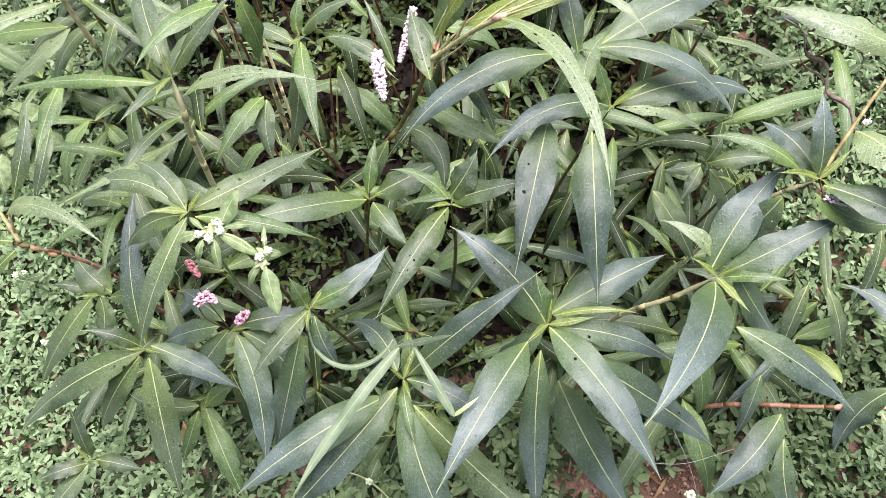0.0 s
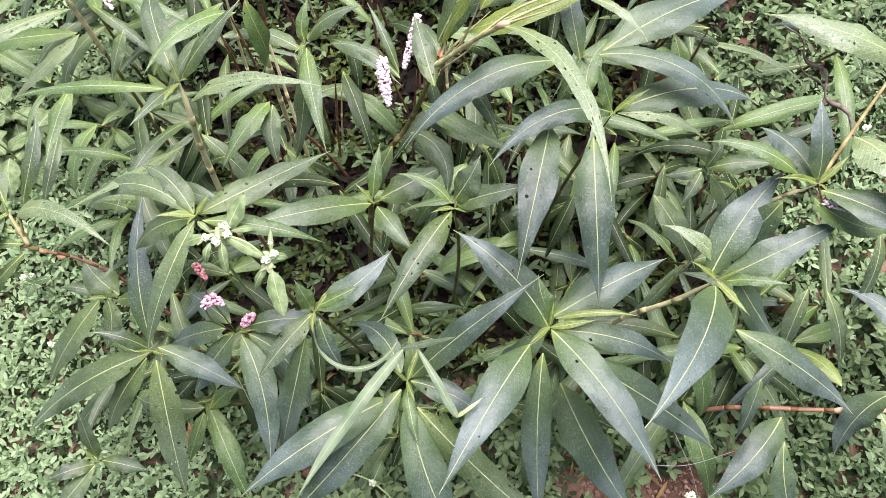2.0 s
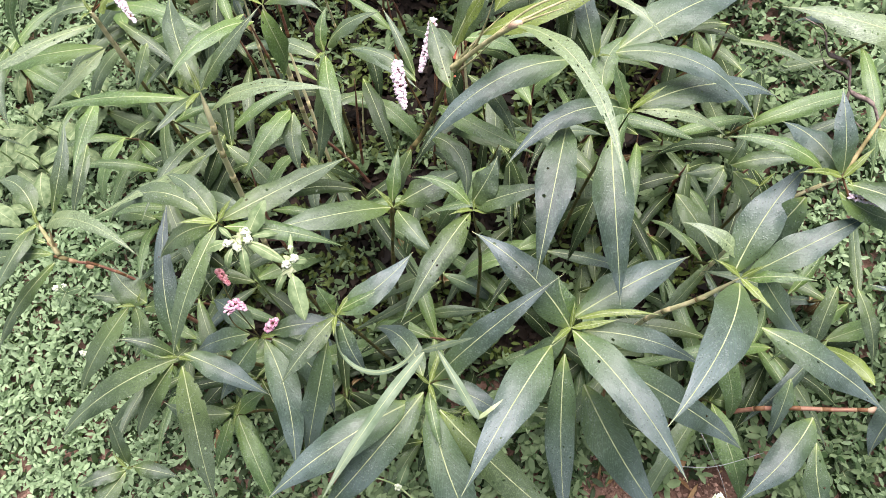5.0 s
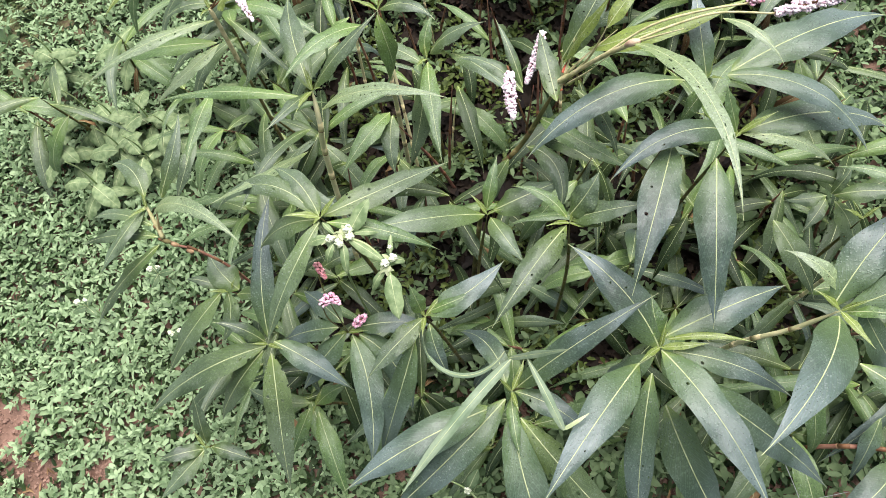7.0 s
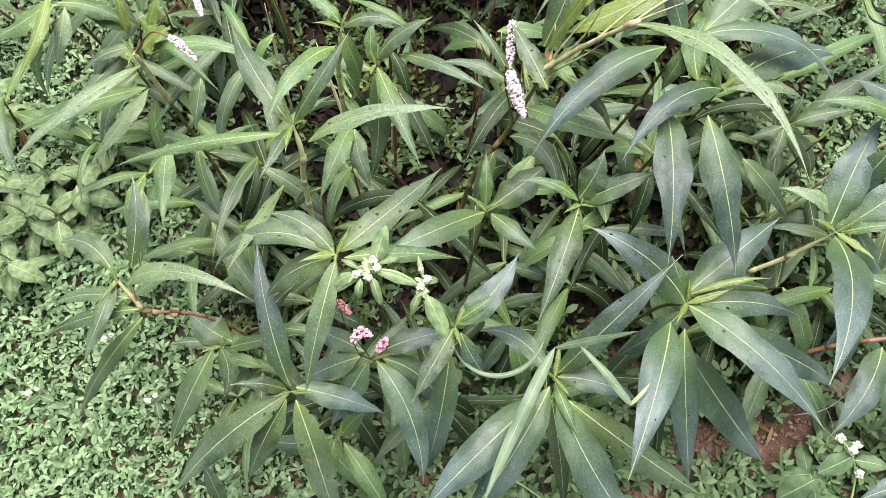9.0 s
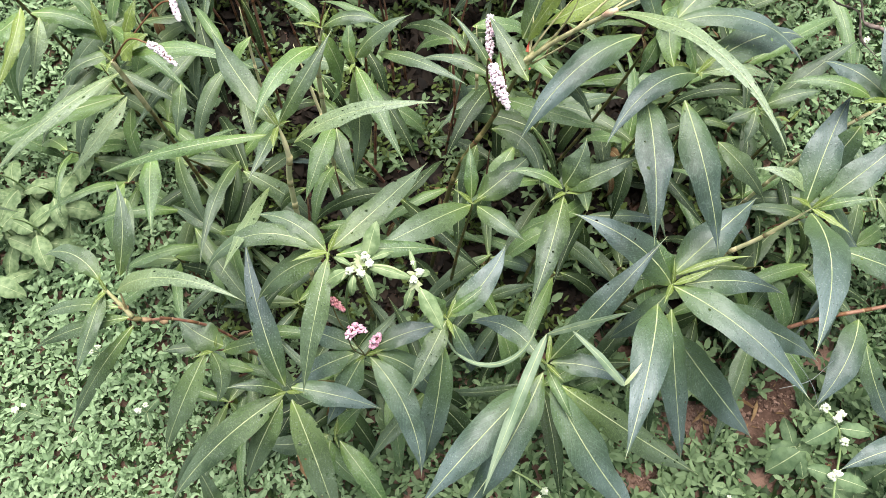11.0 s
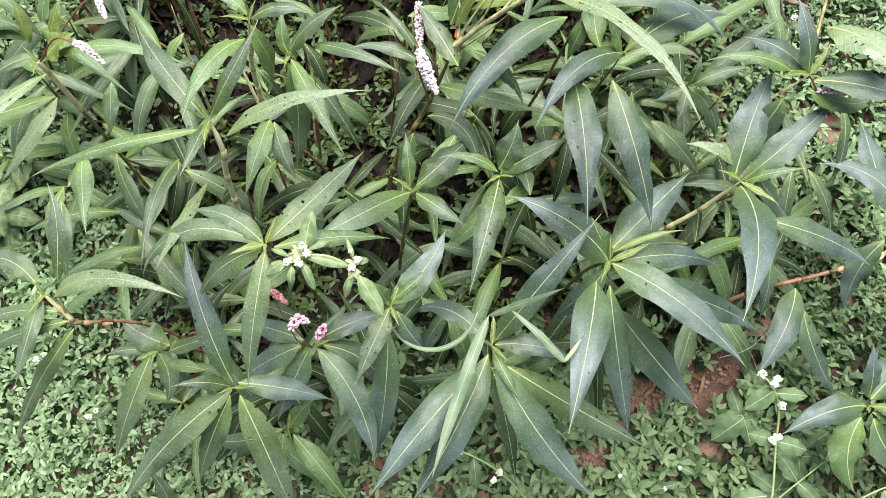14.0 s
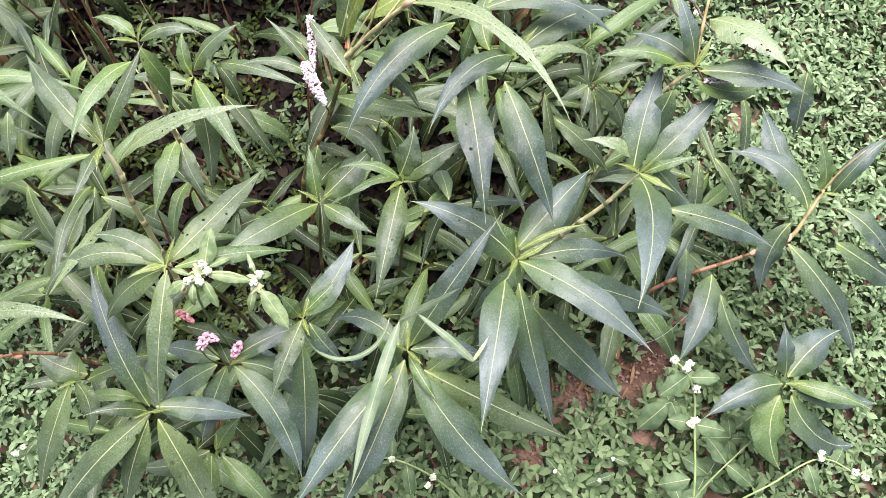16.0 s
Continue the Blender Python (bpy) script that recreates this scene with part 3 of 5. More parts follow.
leaf(shoot_d, (-0.307, 0.190, 0.291), -159, -1, 0.198, 45, 14, 0.037)
leaf(shoot_d, (-0.300, 0.183, 0.287), -78, -24, 0.193, 36, -12, 0.038, EATEN)
leaf(shoot_d, (-0.298, 0.196, 0.292), -20, 9, 0.113, 57, -6, 0.029, BLUE_SHEEN)
leaf(shoot_d, (-0.308, 0.194, 0.293), 156, 63, 0.068, 65, 27, 0.018)
leaf(shoot_d, (-0.304, 0.198, 0.294), 99, 52, 0.179, 55, -10, 0.028, BLUE_SHEEN)
leaf(shoot_d, (-0.310, 0.185, 0.289), -134, -26, 0.150, 41, -4, 0.032)
shoot_k = shoot([(-0.200, 0.33, 0), (-0.205, 0.31, 0.27), (-0.221, 0.287, 0.449)], 0.0036, "knotweed shoot with a long hanging leaf under a pale weed")
leaf(shoot_k, (-0.219, 0.289, 0.449), 32, 1, 0.153, 29, 13, 0.031, EATEN)
leaf(shoot_k, (-0.223, 0.289, 0.449), 120, 26, 0.091, 64, 39, 0.024)
leaf(shoot_k, (-0.222, 0.283, 0.447), -113, -5, 0.149, 50, -4, 0.026)
leaf(shoot_k, (-0.225, 0.285, 0.447), 170, -24, 0.116, 36, 34, 0.032)
leaf(shoot_k, (-0.214, 0.283, 0.448), -4, 13, 0.123, 57, -0, 0.021, YOUNG)
leaf(shoot_k, (-0.227, 0.289, 0.449), 136, 23, 0.154, 81, 83, 0.023)
shoot_e = shoot([(-0.285, 0.40, 0), (-0.257, 0.403, 0.35), (-0.245, 0.402, 0.44), (-0.246, 0.416, 0.480)], 0.0045, "tall knotweed shoot with a bare yellowish jointed stem and arching leaves", pale=True)
leaf(shoot_e, (-0.256, 0.411, 0.475), 180, 10, 0.200, 48, -9, 0.016, YOUNG)
leaf(shoot_e, (-0.234, 0.399, 0.473), -7, 55, 0.164, 63, -3, 0.021, PALE)
leaf(shoot_e, (-0.249, 0.419, 0.478), 120, 18, 0.142, 40, -16, 0.029)
leaf(shoot_e, (-0.245, 0.419, 0.479), 19, 62, 0.112, 58, 36, 0.021)
leaf(shoot_e, (-0.250, 0.416, 0.477), -105, 38, 0.073, 46, -21, 0.016)
leaf(shoot_e, (-0.390, 0.452, 0.416), -93, 16, 0.098, 34, -3, 0.023, YOUNG)
leaf(shoot_e, (-0.280, 0.410, 0.364), -109, 40, 0.214, -9, 16, 0.016, PALE)
leaf(shoot_e, (-0.334, 0.525, 0.227), -114, 45, 0.179, 68, 6, 0.019)
leaf(shoot_e, (-0.462, 0.463, 0.300), -89, 0, 0.103, 42, -25, 0.022)
shoot_m = shoot([(-0.220, 0.57, 0), (-0.205, 0.547, 0.34), (-0.194, 0.520, 0.44), (-0.186, 0.502, 0.506)], 0.0042, "tall knotweed shoot with a jointed stem and one long hanging leaf", pale=True)
leaf(shoot_m, (-0.199, 0.494, 0.328), -113, 28, 0.108, 66, -11, 0.028, YOUNG)
leaf(shoot_m, (-0.195, 0.491, 0.326), -94, 4, 0.080, 54, 26, 0.025)
leaf(shoot_m, (-0.195, 0.487, 0.499), -140, 38, 0.120, 60, 22, 0.022, YOUNG)
leaf(shoot_m, (-0.184, 0.503, 0.506), 10, 37, 0.069, 70, -46, 0.018)
leaf(shoot_m, (-0.187, 0.508, 0.507), 119, 41, 0.050, 66, 40, 0.015, YOUNG)
leaf(shoot_m, (-0.186, 0.498, 0.504), -69, -54, 0.121, 75, 83, 0.025, YOUNG)
shoot_l = shoot([(-0.165, 0.60, 0), (-0.165, 0.585, 0.20), (-0.158, 0.563, 0.348)], 0.0036, "knotweed shoot with narrow upright young leaves")
leaf(shoot_l, (-0.157, 0.560, 0.346), -80, 21, 0.148, 51, 8, 0.025, YOUNG)
leaf(shoot_l, (-0.161, 0.566, 0.348), 98, 66, 0.057, 50, -38, 0.017, YOUNG)
leaf(shoot_l, (-0.155, 0.570, 0.350), 7, 68, 0.095, 63, 0, 0.027)
leaf(shoot_l, (-0.128, 0.569, 0.353), -49, 45, 0.140, 61, 11, 0.022)
leaf(shoot_l, (-0.161, 0.554, 0.344), -86, -47, 0.161, 23, -52, 0.030)
leaf(shoot_l, (-0.163, 0.558, 0.345), 156, 21, 0.090, 64, -7, 0.024)
shoot_j = shoot([(-0.100, 0.39, 0), (-0.069, 0.402, 0.303), (-0.025, 0.420, 0.402), (0.007, 0.428, 0.500)], 0.0042, "stout leaning knotweed stem with bitten leaves and pale flower spikes")
leaf(shoot_j, (0.062, 0.396, 0.600), -52, 42, 0.212, 53, -35, 0.018, PALE, fold=30.0)
leaf(shoot_j, (0.031, 0.456, 0.515), -7, 34, 0.155, 23, 28, 0.030, LIME)
leaf(shoot_j, (0.132, 0.417, 0.610), -36, 31, 0.068, 62, -18, 0.010, PALE)
leaf(shoot_j, (0.047, 0.470, 0.530), 52, 43, 0.063, 40, 0, 0.017, LIME)
leaf(shoot_j, (0.007, 0.447, 0.510), 37, 64, 0.102, 47, 38, 0.031)
leaf(shoot_j, (-0.029, 0.417, 0.503), 119, 50, 0.074, 53, -1, 0.011)
leaf(shoot_j, (-0.028, 0.412, 0.501), 136, 28, 0.088, 63, 29, 0.016)
leaf(shoot_j, (0.005, 0.408, 0.495), 109, 22, 0.087, 38, -7, 0.022, EATEN)
leaf(shoot_j, (-0.012, 0.428, 0.437), -43, 20, 0.125, 47, 30, 0.024, YOUNG)
leaf(shoot_j, (-0.022, 0.418, 0.391), -18, 22, 0.098, 69, -90, 0.026)
leaf(shoot_j, (0.022, 0.418, 0.502), -24, -17, 0.088, 42, -43, 0.017, EATEN)
leaf(shoot_j, (0.010, 0.443, 0.509), -22, 83, 0.098, 36, 68, 0.019, LIME)
leaf(shoot_j, (-0.042, 0.405, 0.384), -126, -35, 0.083, 45, -0, 0.021)
shoot_n = shoot([(0.150, 0.43, 0), (0.160, 0.41, 0.28), (0.176, 0.386, 0.490)], 0.0030, "knotweed shoot with two very broad hanging leaves")
leaf(shoot_n, (0.177, 0.384, 0.490), -174, 41, 0.150, 73, 44, 0.027, BLUE_SHEEN)
leaf(shoot_n, (0.180, 0.385, 0.490), 5, 6, 0.109, 57, -17, 0.018, PALE)
leaf(shoot_n, (0.181, 0.388, 0.491), 27, 6, 0.184, 50, -21, 0.040, BLUE_SHEEN)
leaf(shoot_n, (0.115, 0.369, 0.492), -103, 23, 0.159, 62, 2, 0.038, BLUE_SHEEN)
leaf(shoot_n, (0.157, 0.362, 0.483), -92, 3, 0.167, 55, 13, 0.038, BLUE_SHEEN)
leaf(shoot_n, (0.174, 0.386, 0.491), 155, 70, 0.054, 28, -42, 0.019, YOUNG)
shoot_o = shoot([(0.110, 0.50, 0), (0.128, 0.45, 0.32), (0.143, 0.430, 0.513)], 0.0030, "knotweed shoot with long arching leaves")
leaf(shoot_o, (0.155, 0.433, 0.513), -1, 21, 0.171, 72, -39, 0.027, BLUE_SHEEN)
leaf(shoot_o, (0.122, 0.425, 0.515), -165, 23, 0.178, 67, 29, 0.033, BLUE_SHEEN)
leaf(shoot_o, (0.142, 0.429, 0.513), 114, 51, 0.094, 54, -22, 0.024, BLUE_SHEEN)
leaf(shoot_o, (0.162, 0.436, 0.514), 34, 13, 0.205, 46, -3, 0.046, BLUE_SHEEN)
leaf(shoot_o, (0.145, 0.427, 0.512), -123, -33, 0.059, 57, -28, 0.017, YOUNG)
leaf(shoot_o, (0.148, 0.390, 0.504), 101, 27, 0.083, 47, -74, 0.026, YOUNG)
shoot_h = shoot([(0.240, 0.285, 0), (0.232, 0.262, 0.20), (0.237, 0.250, 0.285), (0.263, 0.247, 0.342), (0.287, 0.248, 0.407)], 0.0040, "knotweed shoot on a slanting jointed stem with broad leaves", pale=True)
leaf(shoot_h, (0.286, 0.243, 0.405), -115, 48, 0.212, 44, -18, 0.045, BLUE_SHEEN)
leaf(shoot_h, (0.292, 0.249, 0.408), 20, 43, 0.138, 59, 9, 0.033, BLUE_SHEEN)
leaf(shoot_h, (0.280, 0.251, 0.407), 68, 44, 0.139, 56, -28, 0.042, BLUE_SHEEN)
leaf(shoot_h, (0.287, 0.264, 0.412), 137, 50, 0.073, 69, 25, 0.018, PALE)
leaf(shoot_h, (0.306, 0.202, 0.393), -28, -2, 0.165, 40, 1, 0.036, BLUE_SHEEN)
leaf(shoot_h, (0.292, 0.247, 0.407), -11, 52, 0.065, 59, 1, 0.013, YOUNG)
leaf(shoot_h, (0.304, 0.255, 0.411), -44, -41, 0.150, 15, 35, 0.035, BLUE_SHEEN)
shoot_g = shoot([(0.150, 0.26, 0), (0.140, 0.235, 0.24), (0.124, 0.203, 0.384)], 0.0030, "large knotweed rosette with wide dark leaves and lime young ones")
leaf(shoot_g, (0.105, 0.187, 0.376), -123, 41, 0.181, 63, 4, 0.043, BLUE_SHEEN)
leaf(shoot_g, (0.126, 0.201, 0.382), -53, 30, 0.181, 61, -5, 0.040, BLUE_SHEEN)
leaf(shoot_g, (0.118, 0.179, 0.375), -95, -31, 0.226, 29, 21, 0.034, BLUE_SHEEN)
leaf(shoot_g, (0.149, 0.169, 0.280), -65, -19, 0.207, 33, 26, 0.053, BLUE_SHEEN)
leaf(shoot_g, (0.123, 0.203, 0.383), 132, 54, 0.144, 60, 16, 0.043, BLUE_SHEEN)
leaf(shoot_g, (0.127, 0.213, 0.387), 29, 23, 0.143, 50, -0, 0.042, BLUE_SHEEN)
leaf(shoot_g, (0.130, 0.211, 0.387), 6, 38, 0.086, 62, -10, 0.008, LIME)
leaf(shoot_g, (0.124, 0.211, 0.386), 133, 61, 0.051, 43, -38, 0.026, YOUNG)
leaf(shoot_g, (0.137, 0.200, 0.384), -1, 2, 0.140, 44, -20, 0.028, BLUE_SHEEN)
leaf(shoot_g, (0.147, 0.178, 0.377), -24, -17, 0.245, 38, 5, 0.041, BLUE_SHEEN)
leaf(shoot_g, (0.120, 0.197, 0.381), -143, -29, 0.118, 63, -46, 0.026, BLUE_SHEEN)
shoot_f = shoot([(0.005, 0.22, 0), (-0.008, 0.19, 0.20), (-0.018, 0.156, 0.335)], 0.0030, "knotweed shoot with long broad leaves hanging towards the ground")
leaf(shoot_f, (-0.013, 0.160, 0.336), 30, 60, 0.187, 50, 4, 0.031, BLUE_SHEEN)
leaf(shoot_f, (-0.024, 0.148, 0.331), -126, 1, 0.197, 50, -16, 0.041, BLUE_SHEEN)
leaf(shoot_f, (-0.037, 0.139, 0.326), -148, 26, 0.189, 66, 4, 0.042, BLUE_SHEEN)
leaf(shoot_f, (-0.017, 0.137, 0.328), -79, -6, 0.213, 40, 31, 0.044, BLUE_SHEEN)
leaf(shoot_f, (-0.014, 0.156, 0.335), -13, 22, 0.098, 62, -24, 0.026, BLUE_SHEEN)
leaf(shoot_f, (-0.007, 0.131, 0.327), -45, -14, 0.243, 37, 17, 0.037, EATEN)
leaf(shoot_f, (-0.018, 0.151, 0.333), -83, 22, 0.067, 60, 13, 0.014, YOUNG)
leaf(shoot_f, (-0.025, 0.163, 0.336), 105, 4, 0.110, 64, 60, 0.027, BLUE_SHEEN)
shoot_p = shoot([(-0.190, 0.27, 0), (-0.20, 0.24, 0.17), (-0.210, 0.212, 0.303)], 0.0034, "knotweed shoot with small pink flower spikes above dark leaves", red=True)
leaf(shoot_p, (-0.205, 0.210, 0.301), -56, 0, 0.167, 55, -46, 0.035, BLUE_SHEEN)
leaf(shoot_p, (-0.213, 0.212, 0.301), -135, -26, 0.116, 35, -4, 0.032, BLUE_SHEEN)
leaf(shoot_p, (-0.222, 0.217, 0.302), -176, -13, 0.101, 41, 6, 0.030, BLUE_SHEEN)
leaf(shoot_p, (-0.197, 0.211, 0.302), -17, -19, 0.130, 41, -69, 0.033, BLUE_SHEEN)
leaf(shoot_p, (-0.201, 0.218, 0.304), 14, 24, 0.094, 58, -13, 0.027, BLUE_SHEEN)
leaf(shoot_p, (-0.217, 0.222, 0.304), 143, -3, 0.099, 49, 3, 0.027, BLUE_SHEEN)
shoot_q = shoot([(-0.250, 0.19, 0), (-0.262, 0.17, 0.08), (-0.272, 0.149, 0.163)], 0.0028, "small bright green knotweed rosette low above the weeds")
leaf(shoot_q, (-0.267, 0.142, 0.161), -62, 2, 0.126, 51, -5, 0.029, YOUNG)
leaf(shoot_q, (-0.279, 0.146, 0.161), -106, -12, 0.081, 45, -14, 0.022, YOUNG)
leaf(shoot_q, (-0.279, 0.152, 0.163), -169, 3, 0.108, 34, -43, 0.028)
leaf(shoot_q, (-0.269, 0.151, 0.164), 40, 53, 0.060, 56, -18, 0.023, YOUNG)
shoot_r = shoot([(-0.435, 0.115, 0), (-0.445, 0.105, 0.0), (-0.456, 0.094, 0.044)], 0.0026, "small pale knotweed seedling at the edge of the weed mat")
leaf(shoot_r, (-0.455, 0.099, 0.044), 76, 73, 0.101, 39, 34, 0.025)
leaf(shoot_r, (-0.459, 0.091, 0.041), -158, 39, 0.069, 63, 1, 0.025)
leaf(shoot_r, (-0.458, 0.089, 0.041), -119, 12, 0.100, 52, -19, 0.029)
leaf(shoot_r, (-0.448, 0.096, 0.042), -8, 18, 0.070, 58, -5, 0.024)
shoot_s = shoot([(-0.36, 0.29, 0), (-0.385, 0.300, 0.20), (-0.422, 0.307, 0.272), (-0.451, 0.307, 0.293), (-0.464, 0.312, 0.304), (-0.482, 0.341, 0.328)], 0.0024, "sprawling knotweed shoot with slender leaves on a brown jointed stem", red=True)
leaf(shoot_s, (-0.469, 0.333, 0.328), -4, 58, 0.196, 68, -34, 0.024, PALE)
leaf(shoot_s, (-0.485, 0.350, 0.331), 108, 24, 0.093, 64, 74, 0.026)
leaf(shoot_s, (-0.483, 0.340, 0.328), -104, 15, 0.107, 58, -29, 0.021)
leaf(shoot_s, (-0.470, 0.318, 0.322), 159, 6, 0.117, 50, 25, 0.019)
leaf(shoot_s, (-0.460, 0.305, 0.319), 174, -7, 0.158, 37, 9, 0.021)
leaf(shoot_s, (-0.457, 0.296, 0.316), -151, -29, 0.219, 28, 0, 0.026)
leaf(shoot_s, (-0.462, 0.350, 0.334), 45, 56, 0.115, 54, 58, 0.023)
shoot_t = shoot([(-0.360, 0.30, 0), (-0.375, 0.29, 0.13), (-0.393, 0.273, 0.227)], 0.0034, "low knotweed shoot with one rounded leaf", red=True)
leaf(shoot_t, (-0.382, 0.276, 0.229), 152, 32, 0.072, 47, -29, 0.039)
leaf(shoot_t, (-0.384, 0.270, 0.227), -9, 46, 0.099, 44, 8, 0.020)
leaf(shoot_t, (-0.406, 0.272, 0.225), -127, -12, 0.158, 43, -9, 0.035)
leaf(shoot_t, (-0.405, 0.277, 0.227), 167, 40, 0.055, 65, 14, 0.016)
leaf(shoot_t, (-0.398, 0.272, 0.226), -64, -27, 0.080, 27, -86, 0.026)
shoot_u = shoot([(-0.41, 0.56, 0), (-0.415, 0.565, 0.25), (-0.428, 0.580, 0.405)], 0.0034, "leaning knotweed shoot with pale narrow leaves and small flower spikes")
leaf(shoot_u, (-0.435, 0.617, 0.400), 151, 41, 0.091, 62, -13, 0.026, YOUNG)
leaf(shoot_u, (-0.423, 0.568, 0.400), -139, 22, 0.194, 57, -19, 0.021, PALE)
leaf(shoot_u, (-0.431, 0.594, 0.400), -168, 21, 0.071, 60, 10, 0.018)
leaf(shoot_u, (-0.430, 0.563, 0.360), -128, -3, 0.129, 41, -35, 0.024, PALE)
leaf(shoot_u, (-0.433, 0.565, 0.360), -169, 9, 0.188, 46, -16, 0.032, YOUNG)
leaf(shoot_u, (-0.417, 0.583, 0.410), 2, 52, 0.049, 42, 6, 0.036, LIME)
leaf(shoot_u, (-0.411, 0.582, 0.410), -9, 28, 0.161, 62, -17, 0.020, YOUNG)
leaf(shoot_u, (-0.438, 0.612, 0.400), 65, 78, 0.054, 48, 31, 0.015, LIME)
leaf(shoot_u, (-0.414, 0.616, 0.400), 24, 66, 0.051, 51, 36, 0.019, LIME)
leaf(shoot_u, (-0.356, 0.540, 0.400), -105, -16, 0.064, 43, -21, 0.019)
shoot_v = shoot([(0.32, 0.17, 0), (0.377, 0.168, 0.15), (0.467, 0.163, 0.18), (0.500, 0.160, 0.197)], 0.0040, "sprawling reddish knotweed stem with clear joints and broad leaves", red=True)
leaf(shoot_v, (0.574, 0.184, 0.240), 95, 40, 0.155, 76, 56, 0.042, BLUE_SHEEN)
leaf(shoot_v, (0.617, 0.194, 0.240), 44, 73, 0.121, 81, -37, 0.027, BLUE_SHEEN)
leaf(shoot_v, (0.622, 0.171, 0.240), -56, 6, 0.134, 56, -17, 0.038, BLUE_SHEEN)
leaf(shoot_v, (0.569, 0.223, 0.240), 93, 20, 0.135, 44, -30, 0.041, BLUE_SHEEN)
leaf(shoot_v, (0.607, 0.201, 0.240), 115, 76, 0.087, 59, -28, 0.036, YOUNG)
leaf(shoot_v, (0.483, 0.180, 0.240), 108, -4, 0.088, 53, 46, 0.023, LIME)
leaf(shoot_v, (0.522, 0.148, 0.240), -66, -5, 0.228, 51, -1, 0.045, BLUE_SHEEN)
leaf(shoot_v, (0.541, 0.174, 0.240), -157, -37, 0.123, 25, 84, 0.037, BLUE_SHEEN)
leaf(shoot_v, (0.587, 0.128, 0.240), -45, -16, 0.172, 31, 26, 0.047, BLUE_SHEEN)
leaf(shoot_v, (0.435, 0.153, 0.179), -129, 23, 0.145, 55, -13, 0.042, BLUE_SHEEN)
leaf(shoot_v, (0.438, 0.125, 0.171), -98, -15, 0.164, 36, 60, 0.033, BLUE_SHEEN)
leaf(shoot_v, (0.412, 0.198, 0.190), -105, -22, 0.093, 37, -1, 0.022, BLUE_SHEEN)
shoot_y = shoot([(0.470, 0.03, 0), (0.462, 0.005, 0.11), (0.450, -0.018, 0.197)], 0.0034, "low knotweed rosette with one lime leaf beside a slender weed")
leaf(shoot_y, (0.446, -0.017, 0.197), 166, 32, 0.130, 67, 33, 0.039, BLUE_SHEEN)
leaf(shoot_y, (0.453, -0.018, 0.198), -41, 43, 0.114, 72, 1, 0.026, YOUNG)
leaf(shoot_y, (0.438, -0.029, 0.191), -143, -17, 0.118, 27, 90, 0.049, YOUNG)
leaf(shoot_y, (0.455, -0.011, 0.200), 36, 24, 0.114, 51, -37, 0.049, BLUE_SHEEN)
leaf(shoot_y, (0.452, -0.027, 0.195), -27, 2, 0.157, 40, 7, 0.034, BLUE_SHEEN)
leaf(shoot_y, (0.452, -0.008, 0.201), 95, 59, 0.082, 35, -13, 0.029, BLUE_SHEEN)
leaf(shoot_y, (0.452, -0.034, 0.192), -88, -24, 0.161, 5, 90, 0.045, BLUE_SHEEN)
shoot_z = shoot([(0.325, 0.345, 0), (0.325, 0.33, 0.30), (0.335, 0.322, 0.425), (0.367, 0.322, 0.474)], 0.0030, "knotweed shoot on a pale jointed stem with a very broad leaf", pale=True)
leaf(shoot_z, (0.367, 0.326, 0.475), 114, 69, 0.083, 60, -24, 0.026, BLUE_SHEEN)
leaf(shoot_z, (0.371, 0.316, 0.473), -35, 28, 0.125, 58, 7, 0.035, BLUE_SHEEN)
leaf(shoot_z, (0.406, 0.369, 0.482), -75, 46, 0.114, 55, -1, 0.048, PALE)
leaf(shoot_z, (0.350, 0.331, 0.475), 150, 33, 0.097, 64, 18, 0.020, YOUNG)
leaf(shoot_z, (0.480, 0.275, 0.479), -117, -36, 0.078, 32, 37, 0.031, BLUE_SHEEN)
leaf(shoot_z, (0.364, 0.310, 0.469), -37, -19, 0.109, 4, 62, 0.026, YOUNG)
leaf(shoot_z, (0.336, 0.308, 0.463), -127, -53, 0.103, 39, -47, 0.034, BLUE_SHEEN)
leaf(shoot_z, (0.365, 0.328, 0.476), 116, 14, 0.078, 54, 7, 0.037, BLUE_SHEEN)
leaf(shoot_z, (0.479, 0.469, 0.470), 168, 25, 0.149, 50, -20, 0.044, PALE)
leaf(shoot_z, (0.483, 0.467, 0.460), 126, 19, 0.071, 62, 21, 0.022, PALE)
shoot_w = shoot([(-0.60, 0.86, 0), (-0.61, 0.83, 0.25), (-0.62, 0.80, 0.44)], 0.0032, "knotweed shoot with narrow lime and pale hanging leaves")
leaf(shoot_w, (-0.506, 0.636, 0.450), -89, 11, 0.113, 48, -53, 0.017, LIME)
leaf(shoot_w, (-0.491, 0.628, 0.440), -104, -14, 0.077, 41, -30, 0.021, PALE)
leaf(shoot_w, (-0.507, 0.640, 0.440), -138, -5, 0.098, 28, -63, 0.028, YOUNG)
leaf(shoot_w, (-0.500, 0.635, 0.440), -3, 3, 0.085, 57, -26, 0.024, YOUNG)
leaf(shoot_w, (-0.524, 0.667, 0.400), -143, -10, 0.127, 66, 57, 0.020, YOUNG)
shoot_a = shoot([(0.34, 0.40, 0), (0.345, 0.39, 0.18), (0.35, 0.385, 0.335)], 0.0032, "lower knotweed shoot between taller ones, with dull leaves")
leaf(shoot_a, (0.320, 0.409, 0.340), 1, 39, 0.077, 57, -3, 0.024)
leaf(shoot_a, (0.311, 0.404, 0.340), -116, 4, 0.046, 51, -13, 0.017)
leaf(shoot_a, (0.317, 0.410, 0.340), 42, 75, 0.041, 49, 26, 0.013)
